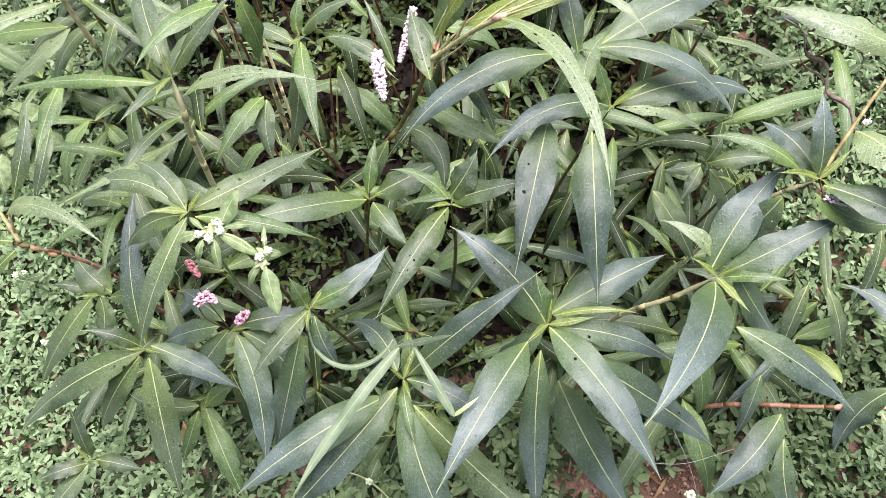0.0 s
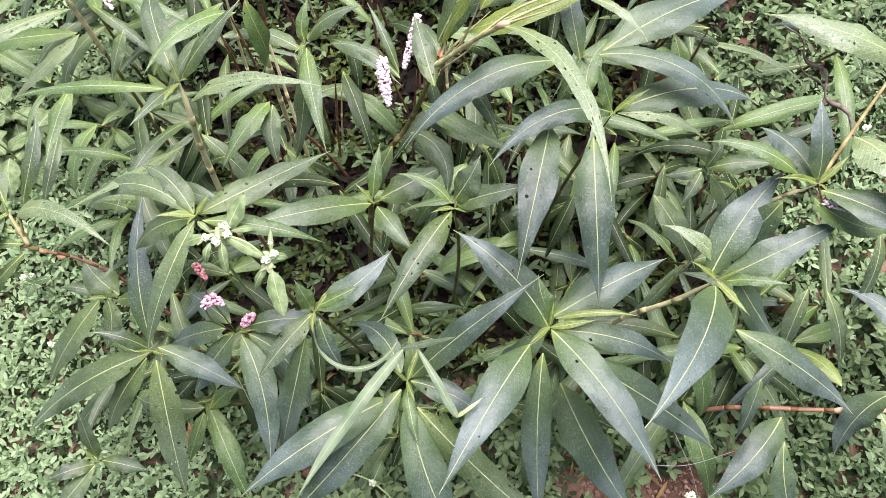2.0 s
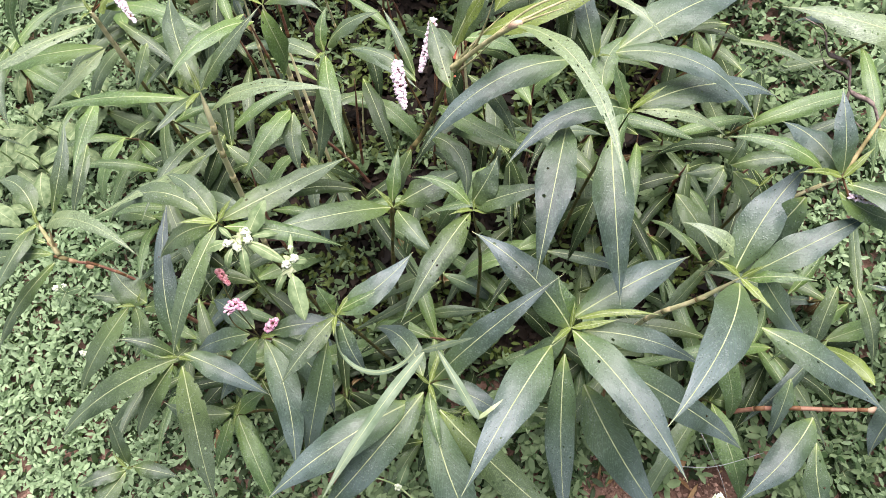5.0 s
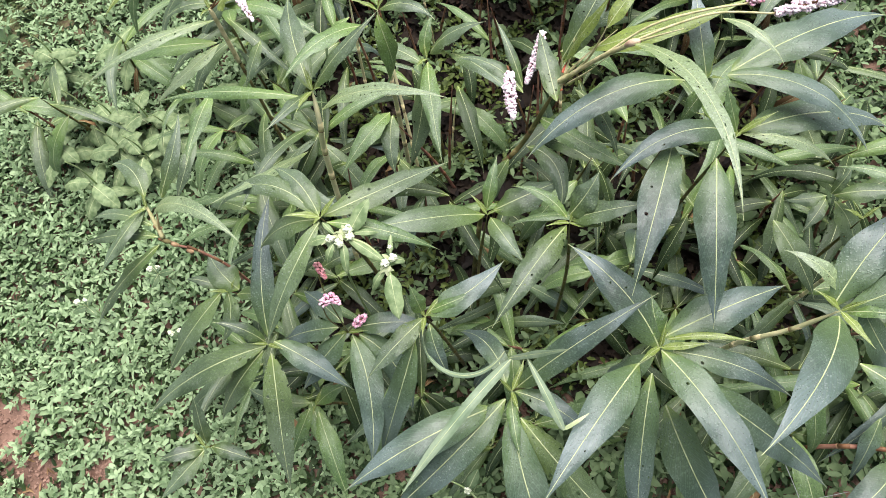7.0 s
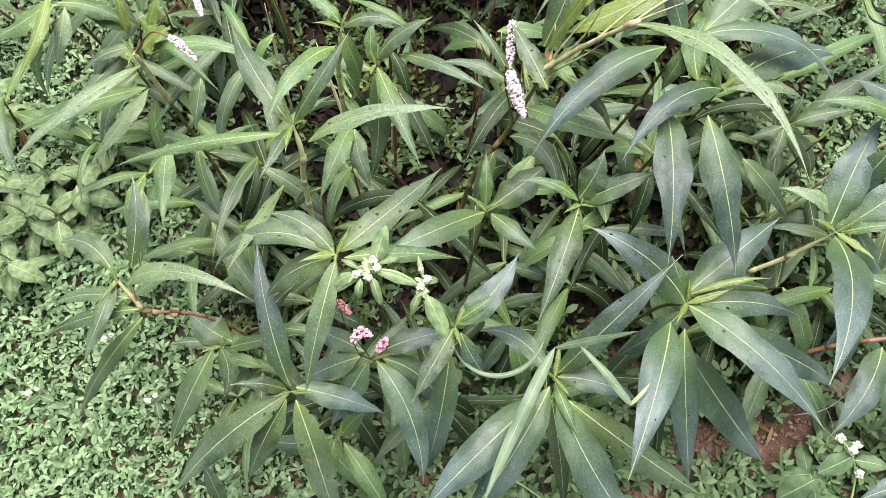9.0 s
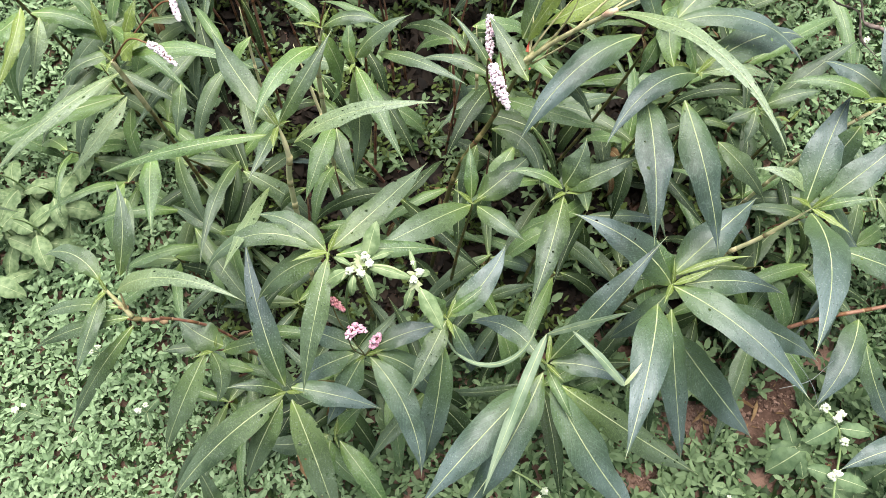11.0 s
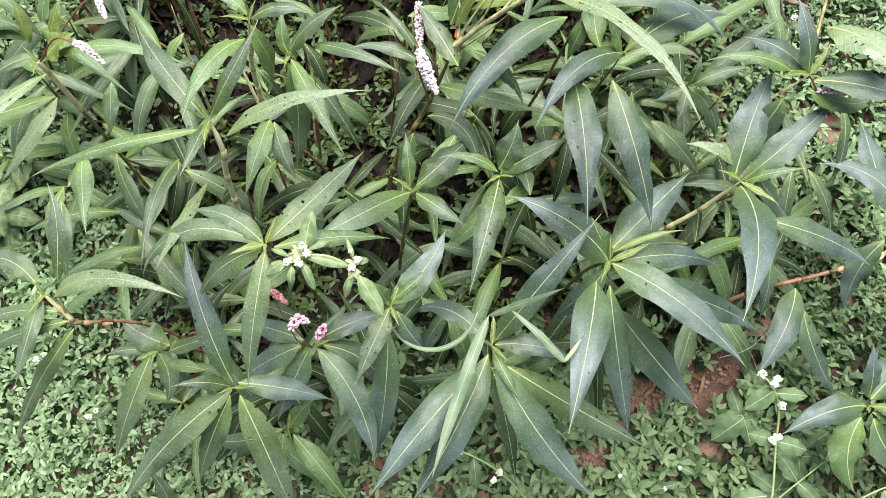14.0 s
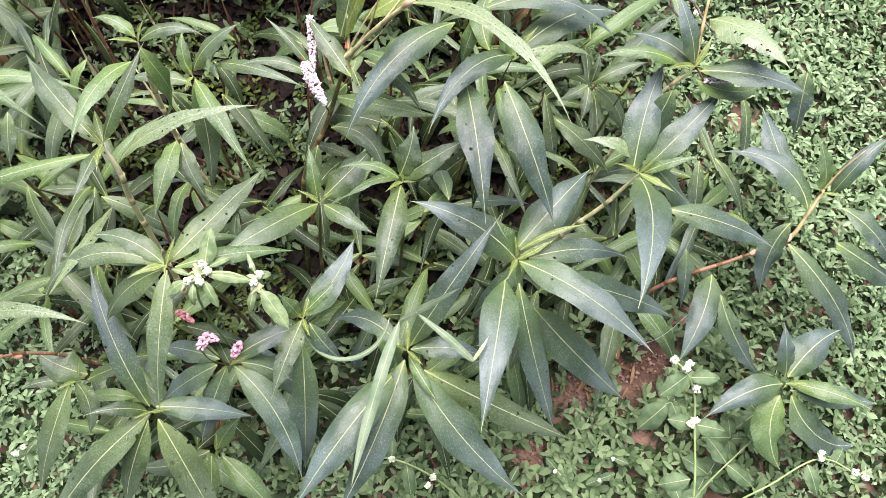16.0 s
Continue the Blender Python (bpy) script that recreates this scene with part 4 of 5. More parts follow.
leaf(shoot_a, (0.312, 0.408, 0.340), -159, 9, 0.046, 43, -31, 0.018)
leaf(shoot_a, (0.329, 0.412, 0.320), -44, -9, 0.088, 63, -35, 0.030)
leaf(shoot_a, (0.257, 0.378, 0.330), -55, -5, 0.105, 45, 5, 0.034)
leaf(shoot_a, (0.463, 0.299, 0.240), -118, -15, 0.102, 45, 25, 0.024)
leaf(shoot_a, (0.486, 0.296, 0.240), -71, -6, 0.107, 52, -4, 0.023)
leaf(shoot_a, (0.529, 0.353, 0.300), -88, -18, 0.118, 44, -33, 0.017)
leaf(shoot_a, (0.347, 0.425, 0.300), 20, 45, 0.152, 57, 3, 0.025)
buds(shoot_b, (-0.060, 0.341, 0.370), 0, 2, 0.80)
buds(shoot_c, (0.027, 0.308, 0.433), 67, 3, 0.80)
buds(shoot_i, (-0.115, 0.220, 0.362), 134, 3, 0.80)
buds(shoot_d, (-0.304, 0.192, 0.292), 201, 2, 0.80)
buds(shoot_k, (-0.221, 0.287, 0.449), 268, 3, 0.80)
buds(shoot_e, (-0.246, 0.416, 0.480), 335, 3, 0.80)
buds(shoot_m, (-0.186, 0.502, 0.506), 42, 2, 0.80)
buds(shoot_l, (-0.158, 0.563, 0.348), 109, 2, 0.80)
buds(shoot_n, (0.176, 0.386, 0.490), 243, 3, 1.00)
buds(shoot_o, (0.143, 0.430, 0.513), 310, 2, 0.80)
buds(shoot_h, (0.287, 0.248, 0.407), 17, 3, 1.00)
buds(shoot_g, (0.124, 0.203, 0.384), 84, 3, 1.00)
buds(shoot_f, (-0.018, 0.156, 0.335), 151, 3, 0.80)
buds(shoot_p, (-0.210, 0.212, 0.303), 218, 2, 0.80)
buds(shoot_q, (-0.272, 0.149, 0.163), 285, 2, 0.80)
buds(shoot_r, (-0.456, 0.094, 0.044), 352, 2, 0.80)
buds(shoot_t, (-0.393, 0.273, 0.227), 59, 2, 0.80)
buds(shoot_u, (-0.428, 0.580, 0.405), 126, 2, 0.80)
buds(shoot_y, (0.450, -0.018, 0.197), 193, 2, 0.80)
buds(shoot_z, (0.367, 0.322, 0.474), 260, 3, 1.00)
buds(shoot_w, (-0.62, 0.80, 0.44), 327, 2, 0.80)
buds(shoot_a, (0.35, 0.385, 0.335), 34, 2, 0.80)
buds(shoot_s, (-0.479, 0.337, 0.328), 101, 2, 0.80)
buds(shoot_v, (0.599, 0.198, 0.250), 168, 2, 0.80)


# ---- flower spikes ----
spike(shoot_j, [(-0.040, 0.395, 0.556), (-0.038, 0.376, 0.550), (-0.033, 0.356, 0.541)], 0.0056, FLORET, 170, 3)
spike(shoot_j, [(-0.014, 0.494, 0.492), (-0.020, 0.466, 0.482), (-0.027, 0.443, 0.473)], 0.0046, FLORET, 150, 4)
spike(shoot_p, [(-0.220, 0.214, 0.392), (-0.211, 0.221, 0.397), (-0.201, 0.217, 0.392)], 0.0054, PINK, 80, 5, "short bright pink flower spike")
spike(shoot_p, [(-0.202, 0.218, 0.312), (-0.194, 0.224, 0.318), (-0.189, 0.230, 0.316)], 0.0050, PINK, 70, 6, "short bright pink flower spike")
spike(shoot_p, [(-0.230, 0.254, 0.408), (-0.224, 0.247, 0.407), (-0.218, 0.240, 0.401)], 0.0034, SALMON, 60, 7, "thin salmon-pink flower spike in bud")
spike(shoot_u, [(-0.372, 0.560, 0.452), (-0.360, 0.546, 0.456), (-0.346, 0.528, 0.450)], 0.0042, FLORET, 100, 8)
spike(shoot_u, [(-0.343, 0.612, 0.452), (-0.340, 0.598, 0.454), (-0.338, 0.584, 0.450)], 0.0038, FLORET, 80, 9)
spike(shoot_j, [(0.172, 0.423, 0.612), (0.209, 0.434, 0.616), (0.242, 0.442, 0.620)], 0.0052, FLORET, 230, 10, "long spike of pink and white flowers")
spike(shoot_j, [(0.154, 0.438, 0.606), (0.166, 0.444, 0.610), (0.180, 0.450, 0.613)], 0.0050, PINK, 110, 11, "short spike of pink and white flowers")
spike(shoot_z, [(0.372, 0.306, 0.468), (0.392, 0.300, 0.470), (0.410, 0.294, 0.468)], 0.0034, FLORET, 70, 12, "thin pale pink flower spike in bud")


CREAM = plain("cream_stalk", (0.230, 0.230, 0.100), (0.480, 0.420, 0.230), 120.0, 0.55, 0.6)
TAN = plain("tan_stem", (0.150, 0.125, 0.050), (0.330, 0.265, 0.130), 70.0, 0.5, 0.3)
PINKJOINT = plain("pink_joint", (0.3900, 0.2250, 0.1500), (0.4800, 0.3600, 0.2400), 90.0, 0.5, 0.2)
RED = plain("red_joint", (0.3300, 0.0525, 0.0300), (0.4500, 0.1350, 0.0750), 90.0, 0.5, 0.2)


def stalk(plant, knots, r=0.0010, material=None, name="flower_stalk", taper=0.0):
    line = [p - plant.location for p in smooth_line(knots, 6)]
    n = len(line)
    radii = [r * (0.62 + 0.40 * math.sin(math.pi * i / (n - 1))) if name == "joint" else r * (1 - taper * i / n) for i in range(n)]
    return child(name, tube_mesh(name, line, radii, material or NODE, 8), plant)


stalk(shoot_j, [(-0.022, 0.417, 0.43), (-0.036, 0.412, 0.50), (-0.042, 0.402, 0.553), (-0.040, 0.395, 0.556)])
stalk(shoot_j, [(-0.010, 0.428, 0.46), (-0.012, 0.47, 0.49), (-0.014, 0.494, 0.492)])
stalk(shoot_p, [(-0.21, 0.212, 0.303), (-0.218, 0.208, 0.36), (-0.220, 0.214, 0.392)], 0.0007, OLIVE)
stalk(shoot_p, [(-0.21, 0.212, 0.303), (-0.206, 0.214, 0.310), (-0.202, 0.218, 0.312)], 0.0007, OLIVE)
stalk(shoot_p, [(-0.21, 0.212, 0.303), (-0.226, 0.235, 0.37), (-0.230, 0.254, 0.408)], 0.0007, OLIVE)
stalk(shoot_u, [(-0.428, 0.580, 0.405), (-0.395, 0.575, 0.445), (-0.372, 0.560, 0.452)])
stalk(shoot_u, [(-0.428, 0.580, 0.405), (-0.365, 0.610, 0.445), (-0.343, 0.612, 0.452)])
stalk(shoot_z, [(0.367, 0.322, 0.474), (0.368, 0.313, 0.474), (0.372, 0.306, 0.468)])

stalk(shoot_u, [(-0.4185, 0.568, 0.318), (-0.4215, 0.572, 0.355), (-0.428, 0.580, 0.407)], 0.0034, CREAM, "side_stem", 0.2)
stalk(shoot_v, [(0.498, 0.160, 0.196), (0.539, 0.158, 0.220), (0.571, 0.178, 0.238), (0.602, 0.201, 0.252)], 0.0034, TAN, "side_stem", 0.3)
stalk(shoot_v, [(0.602, 0.201, 0.252), (0.626, 0.214, 0.272), (0.650, 0.222, 0.300)], 0.0020, TAN, "side_stem", 0.5)
stalk(shoot_v, [(0.494, 0.160, 0.193), (0.500, 0.160, 0.197), (0.507, 0.160, 0.201)], 0.0042, PINKJOINT, "joint")
stalk(shoot_v, [(0.534, 0.158, 0.217), (0.539, 0.158, 0.220), (0.546, 0.162, 0.224)], 0.0040, PINKJOINT, "joint")
stalk(shoot_s, [(-0.462, 0.310, 0.303), (-0.471, 0.325, 0.317), (-0.482, 0.341, 0.328)], 0.0034, CREAM, "side_stem", 0.5)
for at, d in (((-0.434, 0.304, 0.282), 0.004), ((-0.451, 0.307, 0.293), 0.005), ((-0.460, 0.308, 0.300), 0.006), ((-0.468, 0.320, 0.312), 0.005)):
    stalk(shoot_s, [(at[0] + d, at[1], at[2] - 0.5 * d), at, (at[0] - d, at[1] + 0.3 * d, at[2] + 0.5 * d)], 0.0031, PALEJOINT if d < 0.006 else TAN, "joint")
stalk(shoot_s, [(-0.466, 0.316, 0.309), (-0.464, 0.326, 0.324), (-0.463, 0.332, 0.334)], 0.0018, TAN, "sheath", 0.7)
stalk(shoot_z, [(0.367, 0.322, 0.470), (0.420, 0.390, 0.462), (0.481, 0.468, 0.464)], 0.0022, TAN, "side_stem", 0.3)
# the crown of the leaning stem: a pale joint, fanned stalks, and a second joint where the bitten leaf hangs
for knots, r, taper in (
        ([(0.006, 0.427, 0.500), (0.025, 0.422, 0.530), (0.042, 0.410, 0.565), (0.061, 0.397, 0.599)], 0.0025, 0.15),
        ([(0.061, 0.397, 0.599), (0.075, 0.398, 0.606), (0.098, 0.395, 0.622)], 0.0017, 0.9),
        ([(0.061, 0.398, 0.600), (0.098, 0.414, 0.606), (0.130, 0.422, 0.611), (0.172, 0.423, 0.611)], 0.0011, 0.2),
        ([(0.040, 0.411, 0.563), (0.078, 0.424, 0.590), (0.120, 0.432, 0.602), (0.154, 0.438, 0.605)], 0.0011, 0.2),
        ([(0.014, 0.430, 0.504), (0.029, 0.424, 0.540), (0.038, 0.421, 0.575), (0.044, 0.424, 0.600)], 0.0018, 0.95),
        ([(0.010, 0.431, 0.504), (0.016, 0.449, 0.525), (0.020, 0.472, 0.545)], 0.0015, 0.95),
        ([(0.010, 0.433, 0.502), (0.030, 0.447, 0.518), (0.056, 0.462, 0.538)], 0.0016, 0.9),
        ([(0.012, 0.424, 0.500), (0.031, 0.408, 0.545), (0.045, 0.395, 0.585)], 0.0013, 0.95)):
    stalk(shoot_j, knots, r, CREAM, "side_stem", taper)
stalk(shoot_j, [(0.002, 0.427, 0.492), (0.008, 0.428, 0.500), (0.015, 0.430, 0.508)], 0.0042, CREAM, "joint")
stalk(shoot_j, [(0.057, 0.400, 0.593), (0.061, 0.397, 0.600), (0.067, 0.396, 0.604)], 0.0031, PINKJOINT, "joint")
stalk(shoot_j, [(0.009, 0.434, 0.506), (0.011, 0.438, 0.510), (0.013, 0.442, 0.513)], 0.0022, RED, "red_fleck", 0.5)
stalk(shoot_j, [(-0.002, 0.421, 0.490), (0.004, 0.420, 0.494), (0.010, 0.421, 0.497)], 0.0016, RED, "red_fleck", 0.5)


# ---- slender weeds with white flower heads ----
def weed(knots, label, r=0.0014):
    x, y, _ = knots[0]
    w = new("flowering_weed")
    w.location = (x, y, ground_z(x, y) - 0.005)
    tagged(w, label, "weed", "white-flowered weeds")
    line = [p - w.location for p in smooth_line([tuple(w.location), *knots[1:]], 7)]
    child("stem", tube_mesh("stem", line, [r * (1.2 - 0.5 * i / len(line)) for i in range(len(line))], WEEDSTEM, 6), w)
    return w


def head(w, at, r=0.0045, seed=1, count=26):
    c = Vector(at) - w.location
    rng = np.random.default_rng(seed)
    verts, faces = [], []
    for i in range(count):
        o = rng.normal(size=3)
        o /= np.linalg.norm(o)
        v, f = blob(np.array(c) + o * r * rng.uniform(0.5, 1.0), r * 0.42, 1.6, rng)
        faces += [tuple(a + len(verts) for a in t) for t in f]
        verts += list(v)
    child("flower_head", mesh_from("flower_head", verts, faces, WHITE), w, "small papery white flower head")


PALEWEED = plain("pale_weed_leaf", (0.095, 0.145, 0.060), (0.205, 0.265, 0.128), 110.0, 0.55, 0.2, translucent=0.2)
BRACT = plain("pale_bract", (0.230, 0.275, 0.130), (0.420, 0.450, 0.270), 60.0, 0.55, 0.2, translucent=0.2)


def small_leaf(w, at, az, rise, length, width, droop=35, material=None):
    blade, rib = blade_mesh(az, rise, length, droop, 0, width, material or WEED, LEAF_RNG, n=12, fold=10, shape=(0.6, 0.75))
    ob = child("leaf", blade, w, "", Vector(at) - w.location)
    child("midrib", rib, ob)


w = weed([(-0.235, 0.30, 0), (-0.225, 0.285, 0.25), (-0.205, 0.268, 0.42), (-0.193, 0.264, 0.457), (-0.164, 0.255, 0.462), (-0.144, 0.237, 0.455), (-0.133, 0.215, 0.447)], "pale slender weed with white flower heads among knotweed")
for i, (hx, hy, hz) in enumerate(((-0.203, 0.260, 0.461), (-0.186, 0.270, 0.465), (-0.193, 0.255, 0.463), (-0.183, 0.262, 0.464), (-0.145, 0.239, 0.461), (-0.139, 0.245, 0.461), (-0.143, 0.256, 0.462))):
    head(w, (hx, hy, hz), 0.0038 if i < 6 else 0.0024, 50 + i)
for at, az, rise, length, width, droop in (
        ((-0.186, 0.268, 0.458), 62, 40, 0.040, 0.017, 35),
        ((-0.141, 0.232, 0.453), -72, 5, 0.046, 0.017, 40),
        ((-0.146, 0.237, 0.453), -125, 0, 0.030, 0.008, 75),
        ((-0.186, 0.262, 0.461), -28, 12, 0.046, 0.011, 30),
        ((-0.182, 0.268, 0.459), 12, 20, 0.026, 0.007, 60),
        ((-0.190, 0.257, 0.458), -78, 5, 0.032, 0.009, 70),
        ((-0.200, 0.256, 0.458), -110, 5, 0.024, 0.008, 90),
        ((-0.206, 0.262, 0.458), 195, 12, 0.024, 0.011, 60),
        ((-0.201, 0.266, 0.459), 140, 30, 0.022, 0.006, 80),
        ((-0.140, 0.243, 0.458), 15, 30, 0.017, 0.008, 120),
        ((-0.142, 0.248, 0.459), 95, 45, 0.022, 0.005, 60)):
    small_leaf(w, at, az, rise, length, width, droop, PALEWEED)
for i in range(16):
    small_leaf(w, (-0.202 + 0.018 * LEAF_RNG.uniform(), 0.256 + 0.013 * LEAF_RNG.uniform(), 0.458), 360 * LEAF_RNG.uniform(), LEAF_RNG.uniform(0, 55), LEAF_RNG.uniform(0.010, 0.024), LEAF_RNG.uniform(0.002, 0.0045), LEAF_RNG.uniform(50, 140), BRACT)
for i in range(9):
    small_leaf(w, (-0.147 + 0.008 * LEAF_RNG.uniform(), 0.236 + 0.010 * LEAF_RNG.uniform(), 0.456), 360 * LEAF_RNG.uniform(), LEAF_RNG.uniform(0, 50), LEAF_RNG.uniform(0.008, 0.016), LEAF_RNG.uniform(0.003, 0.005), LEAF_RNG.uniform(40, 100), BRACT)

w = weed([(0.245, -0.16, 0), (0.252, -0.12, 0.20), (0.281, -0.022, 0.268), (0.285, 0.015, 0.297), (0.276, 0.036, 0.316), (0.268, 0.050, 0.320)], "upright slender weed with white flower heads over bare soil")
for i, (hx, hy, hz) in enumerate(((0.268, 0.050, 0.322), (0.277, 0.036, 0.321), (0.284, 0.040, 0.318), (0.280, -0.020, 0.274), (0.274, -0.022, 0.272), (0.287, 0.012, 0.300))):
    head(w, (hx, hy, hz), 0.0045, 60 + i)
small_leaf(w, (0.281, 0.030, 0.310), 195, 10, 0.042, 0.022)
small_leaf(w, (0.283, 0.026, 0.308), -20, 15, 0.036, 0.017)
small_leaf(w, (0.281, -0.024, 0.266), 150, 20, 0.034, 0.020)
small_leaf(w, (0.281, -0.024, 0.266), -30, 10, 0.040, 0.021)
small_leaf(w, (0.260, -0.08, 0.235), 170, 0, 0.040, 0.022)
small_leaf(w, (0.285, 0.01, 0.20), 200, -10, 0.05, 0.030)

w = weed([(0.29, -0.16, 0), (0.326, -0.111, 0.08), (0.414, -0.07, 0.12)], "leaning green weed stalk with a small white head")
head(w, (0.414, -0.07, 0.123), 0.0045, 71)
small_leaf(w, (0.37, -0.09, 0.10), 100, 10, 0.045, 0.024)
small_leaf(w, (0.37, -0.09, 0.10), -60, 10, 0.045, 0.024)
w = weed([(0.30, -0.20, 0), (0.345, -0.145, 0.09), (0.40, -0.131, 0.13), (0.465, -0.121, 0.16), (0.507, -0.160, 0.16)], "leaning green weed stalk with white flower heads")
for i, (hx, hy, hz) in enumerate(((0.465, -0.121, 0.164), (0.470, -0.115, 0.162), (0.500, -0.152, 0.164), (0.510, -0.162, 0.162))):
    head(w, (hx, hy, hz), 0.0045, 80 + i)
small_leaf(w, (0.45, -0.123, 0.152), -95, 5, 0.040, 0.022)
small_leaf(w, (0.48, -0.135, 0.158), 30, 10, 0.030, 0.018)
w = weed([(0.03, -0.06, 0), (0.011, -0.015, 0.06), (-0.022, 0.030, 0.122), (-0.066, 0.069, 0.130), (-0.112, 0.084, 0.118)], "creeping weed stem with white flower heads by the soil")
for i, (hx, hy, hz) in enumerate(((-0.022, 0.030, 0.126), (-0.032, 0.022, 0.121), (-0.066, 0.069, 0.134))):
    head(w, (hx, hy, hz), 0.0042, 90 + i)
small_leaf(w, (-0.05, 0.055, 0.125), -100, 5, 0.04, 0.018)
small_leaf(w, (-0.066, 0.069, 0.128), 70, 15, 0.03, 0.014)
for i, (hx, hy) in enumerate(((0.077, -0.009), (0.145, -0.018), (0.20, -0.05), (0.05, -0.05), (0.23, -0.03))):
    w = weed([(hx + 0.02, hy - 0.01, 0), (hx + 0.01, hy, 0.04), (hx, hy, 0.07)], "tiny weed with a white flower head in the weed mat", 0.0009)
    head(w, (hx, hy, 0.072), 0.0027, 100 + i)
    small_leaf(w, (hx + 0.008, hy, 0.05), 40 + 70 * i, 15, 0.024, 0.012)
    small_leaf(w, (hx + 0.008, hy, 0.05), 220 + 70 * i, 15, 0.024, 0.012)
for i in range(9):
    hx, hy = 0.30 + 0.045 * (i % 5) + 0.01 * i, -0.12 + 0.055 * (i // 2) + 0.02 * (i % 2)
    w = weed([(hx, hy, 0), (hx + 0.004, hy, 0.04), (hx, hy + 0.006, 0.075)], "broad-leaved low weed between the creeping plants", 0.0012)
    for k in range(4):
        small_leaf(w, (hx, hy + 0.004, 0.06 - 0.008 * (k // 2)), 35 * i + 90 * k, 15, 0.040 + 0.004 * (k % 2), 0.024, 40)

# ---- pale grass blades lying over the leaves ----
def grass_blade(at, az, rise, length, droop, sweep, width, label, shape=(0.55, 0.95)):
    blade, rib = blade_mesh(az, rise, length, droop, sweep, width, PALEBLADE, LEAF_RNG, n=24, fold=12, shape=shape)
    ob = new("grass_blade", blade)
    ob.location = at
    tagged(ob, label, "grass blade", "pale grass blades")
    child("midrib", rib, ob)
    return ob


grass_blade((-0.022, 0.176, 0.394), -19, 64, 0.134, -4, -6, 0.0085, "pale narrow grass blade resting on knotweed leaves")
grass_blade((-0.020, 0.178, 0.384), -128, 4, 0.175, 30, 6, 0.0135, "long pale grass blade drooping over broad leaves")
folded = grass_blade((-0.006, 0.169, 0.432), -60, 18, 0.078, 55, 4, 0.0085, "pale folded grass blade with a whitish tip", (0.7, 0.35))
child("tip", blade_mesh(32, 22, 0.030, 30, 10, 0.0042, BRACT, LEAF_RNG, n=10, fold=30, shape=(0.4, 0.9))[0], folded, "whitish folded tip", Vector((0.0322, 0.1072, 0.4195)) - folded.location)
grass_blade((-0.028, 0.188, 0.372), 241, -32, 0.144, -37, -160, 0.0055, "thin pale grass blade hanging in a loop")

# ---- fallen dry leaves ----
for at, az, ln in (((-0.326, 0.111, 0.03), 100, 0.05), ((-0.088, 0.415, 0.06), 60, 0.05), ((0.12, 0.35, 0.03), 10, 0.06), ((0.30, 0.10, 0.06), 75, 0.05)):
    blade, rib = blade_mesh(az, 10, ln, 40, 30, ln * 0.42, DRY, LEAF_RNG, n=12)
    ob = new("dry_leaf", blade)
    ob.location = at
    tagged(ob, "curled brown dead leaf lying among the weeds", "dead leaf")
    child("midrib", rib, ob)

# ---- withered leaf strand and spider silk ----
def strand(name, knots, radii, material, label, category, sides=6):
    line = smooth_line(knots, 8)
    o = Vector(line[0])
    n = len(line)
    r = [radii[min(len(radii) - 1, int(i / n * len(radii)))] * (1 + 0.35 * noise.noise((i * 0.7, 1, 2))) for i in range(n)]
    ob = new(name, tube_mesh(name, [p - o for p in line], r, material, sides))
    ob.location = o
    return tagged(ob, label, category)


strand("withered_leaf", [(0.381, 0.533, 0.440), (0.394, 0.508, 0.449), (0.397, 0.487, 0.441), (0.413, 0.468, 0.446), (0.416, 0.445, 0.433), (0.436, 0.430, 0.431), (0.446, 0.409, 0.418), (0.462, 0.398, 0.402)], [0.0006, 0.0011, 0.0022, 0.0013, 0.0026, 0.0016, 0.0008], WITHERED, "shrivelled brown leaf hanging beside a pale stem", "dead leaf")
strand("withered_leaf", [(0.392, 0.505, 0.436), (0.402, 0.484, 0.424), (0.419, 0.462, 0.428), (0.421, 0.436, 0.412), (0.440, 0.415, 0.400)], [0.0005, 0.0012, 0.0008, 0.0016, 0.0006], WITHERED, "shrivelled brown leaf hanging beside a pale stem", "dead leaf")
strand("spider_thread", [(0.238, 0.081, 0.30), (0.279, 0.083, 0.292), (0.352, 0.105, 0.23)], [0.00035], SILK, "slack whitish spider thread over the soil patch", "spider thread", 4)
strand("spider_thread", [(0.255, 0.140, 0.30), (0.279, 0.083, 0.292), (0.300, 0.05, 0.25)], [0.0003], SILK, "slack whitish spider thread over the soil patch", "spider thread", 4)

# ---- broad pale weeds and white flowers out in the weed mat ----
for i, (hx, hy) in enumerate(((-0.782, 0.647), (-0.752, 0.586), (-0.722, 0.655), (-0.700, 0.575), (-0.785, 0.520), (-0.84, 0.66), (-0.66, 0.62), (-0.87, 0.59), (-0.95, 0.78), (-0.80, 0.80), (-0.60, 0.70))):
    w = weed([(hx, hy, 0), (hx + 0.006, hy, 0.05), (hx, hy - 0.006, 0.10)], "broad-leaved pale green weed at the edge of the knotweed", 0.0015)
    z = ground_z(hx, hy)
    for k in range(6):
        small_leaf(w, (hx, hy - 0.004, z + 0.10 - 0.012 * k), 47 * i + 140 * k, 24 - 4 * k, 0.058 + 0.010 * (k % 3), 0.027 + 0.006 * (k % 2), 70, PALEWEED)
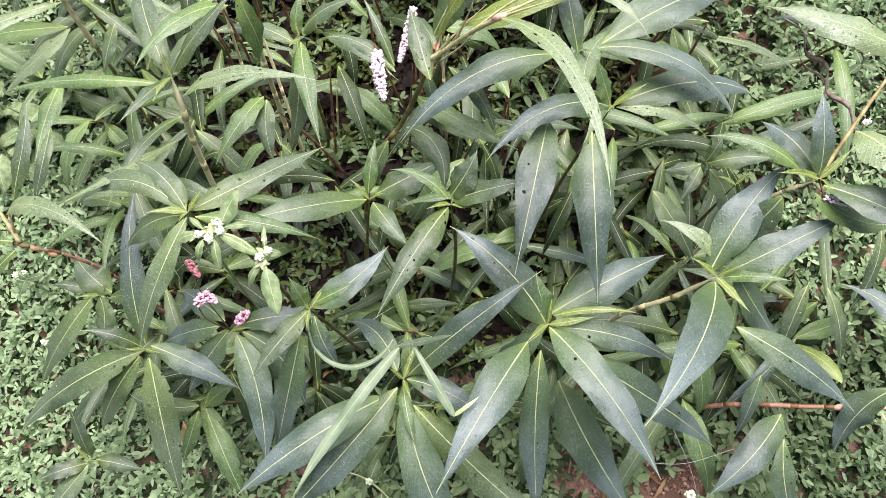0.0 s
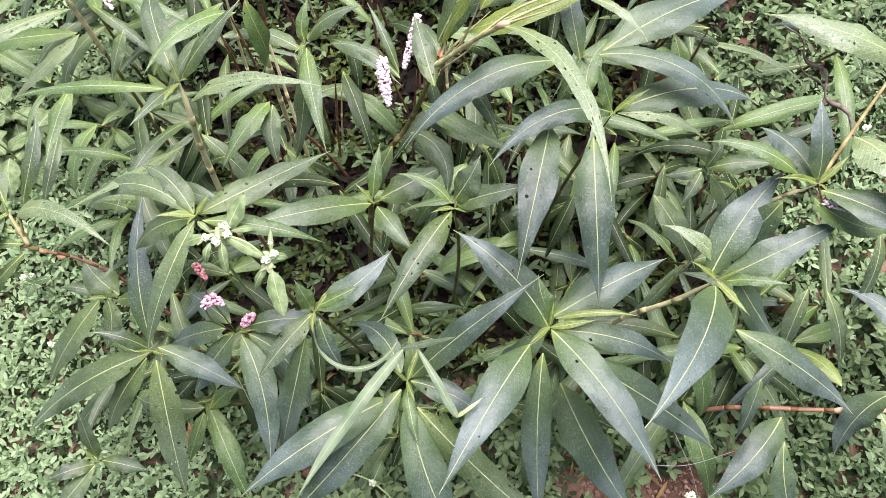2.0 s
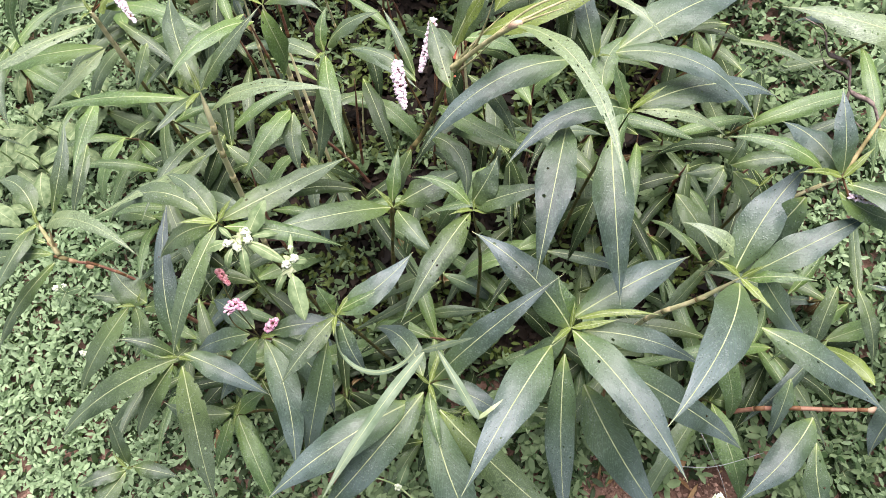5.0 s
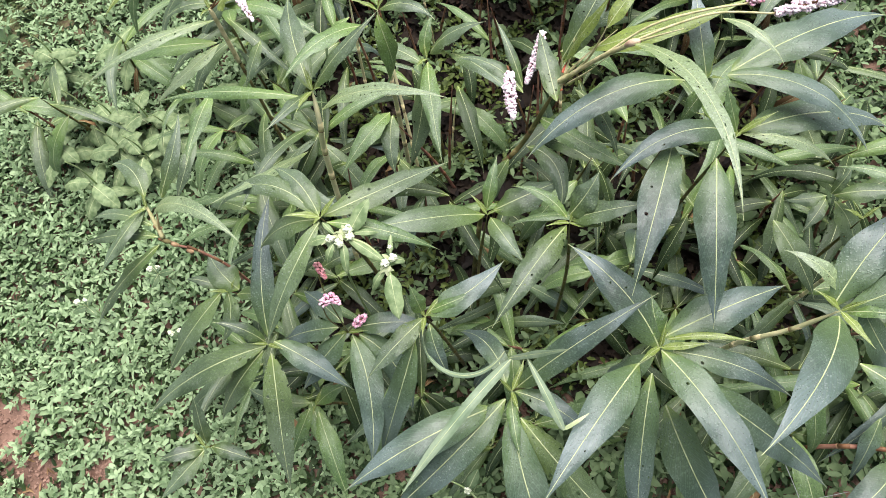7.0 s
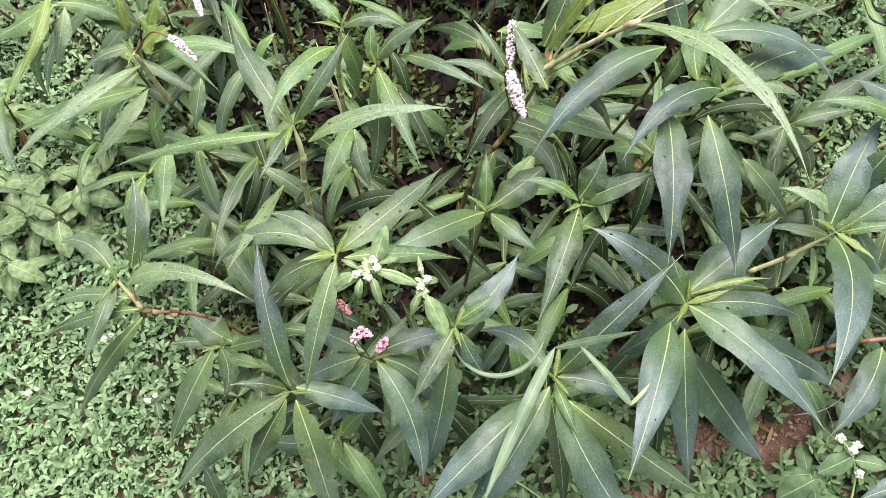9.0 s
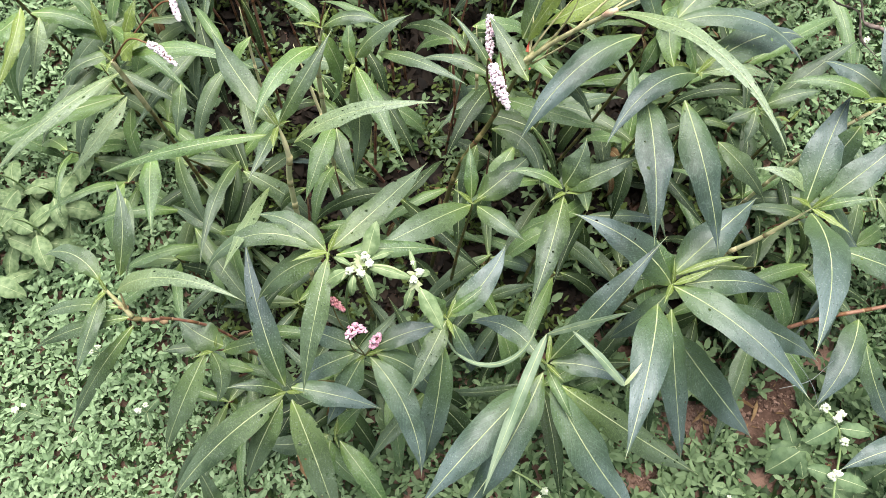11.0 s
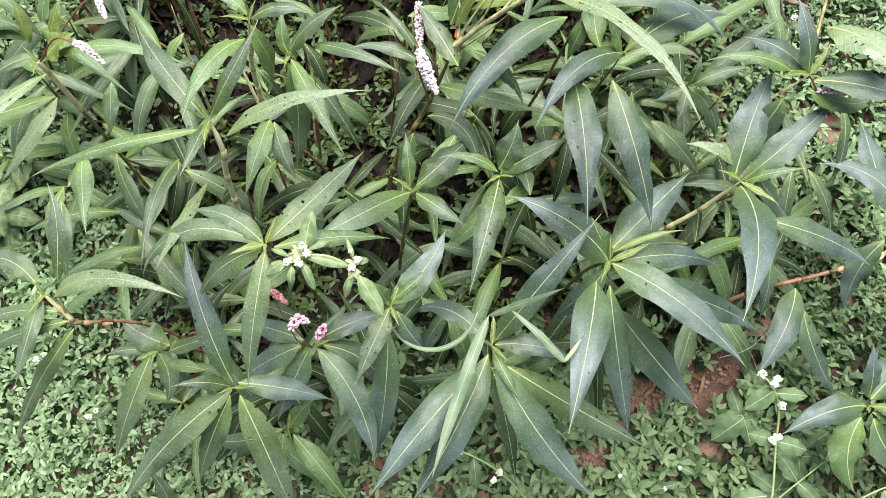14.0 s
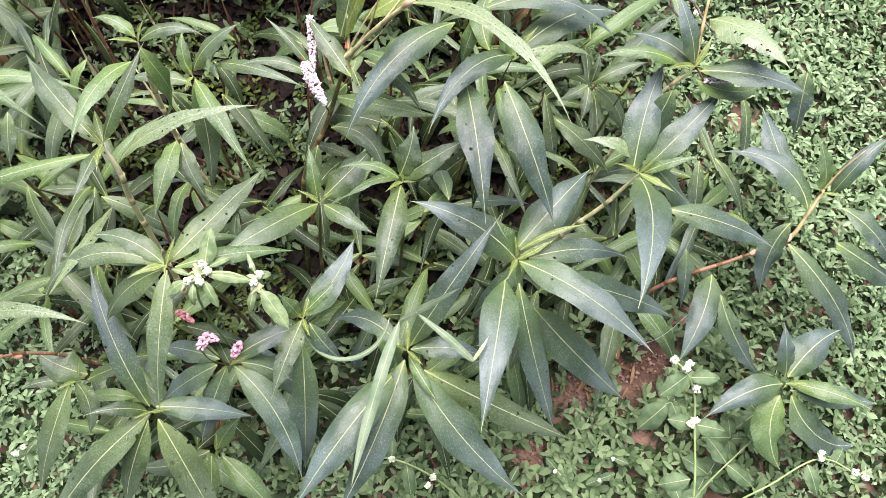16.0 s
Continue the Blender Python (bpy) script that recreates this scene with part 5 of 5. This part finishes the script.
for i, (hx, hy) in enumerate(((0.686, 0.871), (0.718, 0.853), (0.693, 0.799), (0.648, 0.768), (0.764, 0.854), (0.70, 0.72), (0.62, 0.66), (0.73, 0.62), (0.60, 0.55), (0.68, 0.50), (-0.62, 0.36), (-0.74, 0.30), (-0.56, 0.26))):
    z = ground_z(hx, hy)
    w = weed([(hx + 0.02, hy - 0.01, 0), (hx + 0.01, hy, z + 0.06), (hx, hy, z + 0.10)], "tiny weed with white flower heads in the weed mat", 0.0009)
    head(w, (hx, hy, z + 0.103), 0.0045, 200 + i)
    head(w, (hx + 0.009, hy + 0.006, z + 0.098), 0.0038, 230 + i, 18)
    for k in range(3):
        small_leaf(w, (hx + 0.004, hy, z + 0.08), 40 + 70 * i + 120 * k, 15, 0.026, 0.013)


# ---- lower storey: shorter shoots between the tall ones ----
BANK_RNG = np.random.default_rng(31)
BANK = []
# nearly half of the blades have the undergrowth's shade in their colour
for k in range(22):
    BANK.append(blade_mesh(0, BANK_RNG.uniform(-20, 45), BANK_RNG.uniform(0.13, 0.215), BANK_RNG.uniform(55, 105), BANK_RNG.uniform(-30, 30), BANK_RNG.uniform(0.017, 0.030), (MATURE, OLD_SHADED, YOUNG, BLUE_SHEEN, OLD_SHADED, EATEN, OLD_SHADED, MATURE, OLD_SHADED, YOUNG, OLD_SHADED)[k % 11], BANK_RNG, BANK_RNG.uniform(-30, 30), n=14, rib=0.009))


DEAD = [blade_mesh(0, BANK_RNG.uniform(-40, 10), BANK_RNG.uniform(0.06, 0.11), BANK_RNG.uniform(60, 130), BANK_RNG.uniform(-60, 60), BANK_RNG.uniform(0.012, 0.020), DRY, BANK_RNG, BANK_RNG.uniform(-50, 50), n=12, fold=40.0, rib=0.012) for k in range(5)]
LIGHTER = [BANK[k] for k in range(22) if k % 11 in (2, 5, 7, 9)]  # the lighter leaves only, for shoots left of x = -0.40


def low_shoot(x, y, h, rng, count=8, scale=1.0, brown=False):
    top = (x + rng.normal(0, 0.02), y + rng.normal(0, 0.02) - 0.02, ground_z(x, y) + h)
    mid = ((x + top[0]) / 2 + rng.normal(0, 0.01), (y + top[1]) / 2, (ground_z(x, y) + top[2]) / 2)
    s = shoot([(x, y, 0), mid, top], 0.0030, "short knotweed shoot with drooping dark leaves in the undergrowth", brown or rng.uniform() < 0.4, False, 0.05)
    g = rng.uniform(0, 360)
    for k in range(count):
        f = k / count
        at = Vector(top) * (1 - 0.75 * f) + Vector((x, y, ground_z(x, y))) * (0.75 * f)
        blade, rib = BANK[rng.integers(0, len(BANK))] if x > -0.40 else LIGHTER[rng.integers(0, len(LIGHTER))]
        withered = k > count // 2 and rng.uniform() < 0.30
        if withered:
            blade, rib = DEAD[rng.integers(0, len(DEAD))]
        ob = child("leaf", blade, s, "withered brown leaf" if withered else "", at - s.location)
        child("midrib", rib, ob)
        ob.rotation_euler = (rng.normal(0, 0.12), rng.normal(0, 0.15) + 0.25 * f, math.radians(g + k * 137.5 + rng.normal(0, 15)))
        q = scale * rng.uniform(0.75, 1.15)
        ob.scale = (q, q, q)


def bare_stalks():
    """Old leafless knotweed stalks standing in the shade."""
    rng = np.random.default_rng(57)
    for k in range(26):
        x, y = rng.uniform(-0.36, 0.16), rng.uniform(0.46, 1.0)
        h = rng.uniform(0.16, 0.34)
        dx, dy = rng.normal(0, 0.03, 2)
        shoot([(x, y, 0), (x + 0.4 * dx, y + 0.4 * dy, 0.5 * h), (x + dx, y + dy, h)], rng.uniform(0.0022, 0.0036), "bare brown knotweed stalk standing in the shade", k % 3 < 2, k % 3 == 2, 0.05)


def build_undergrowth():
    rng = np.random.default_rng(41)
    for y in np.arange(0.20, 1.25, 0.075):
        for x in np.arange(-0.95, 0.69, 0.080):
            px, py = x + rng.normal(0, 0.025), y + rng.normal(0, 0.025)
            if px < -0.48 and py < 0.50 or px < -0.72 and py < 0.62 or px > 0.56 and 0.10 < py < 0.40 or px > 0.62 and py > 0.40 or px > 0.2 and py < 0.16 or px < -0.25 and py < 0.2:
                continue
            if px < -0.40 and rng.uniform() < (0.80 if px < -0.55 else 0.42):
                continue
            if -0.32 < px < 0.12 and 0.38 < py < 0.95 and rng.uniform() < 0.72:
                if rng.uniform() < 0.6:
                    low_shoot(px, py, rng.uniform(0.16, 0.34), rng, 2, 0.8, True)
                continue
            h = rng.uniform(0.05, 0.15) if py < 0.45 else rng.uniform(0.08, 0.22)
            if py > 0.66:
                h += min(0.14, (py - 0.66) * 0.5)
            if px > 0.36 and py > 0.36 and rng.uniform() < 0.45 + 2.0 * (px - 0.36):
                continue
            low_shoot(px, py, h, rng, int(rng.integers(5, 8)))


build_undergrowth()
bare_stalks()
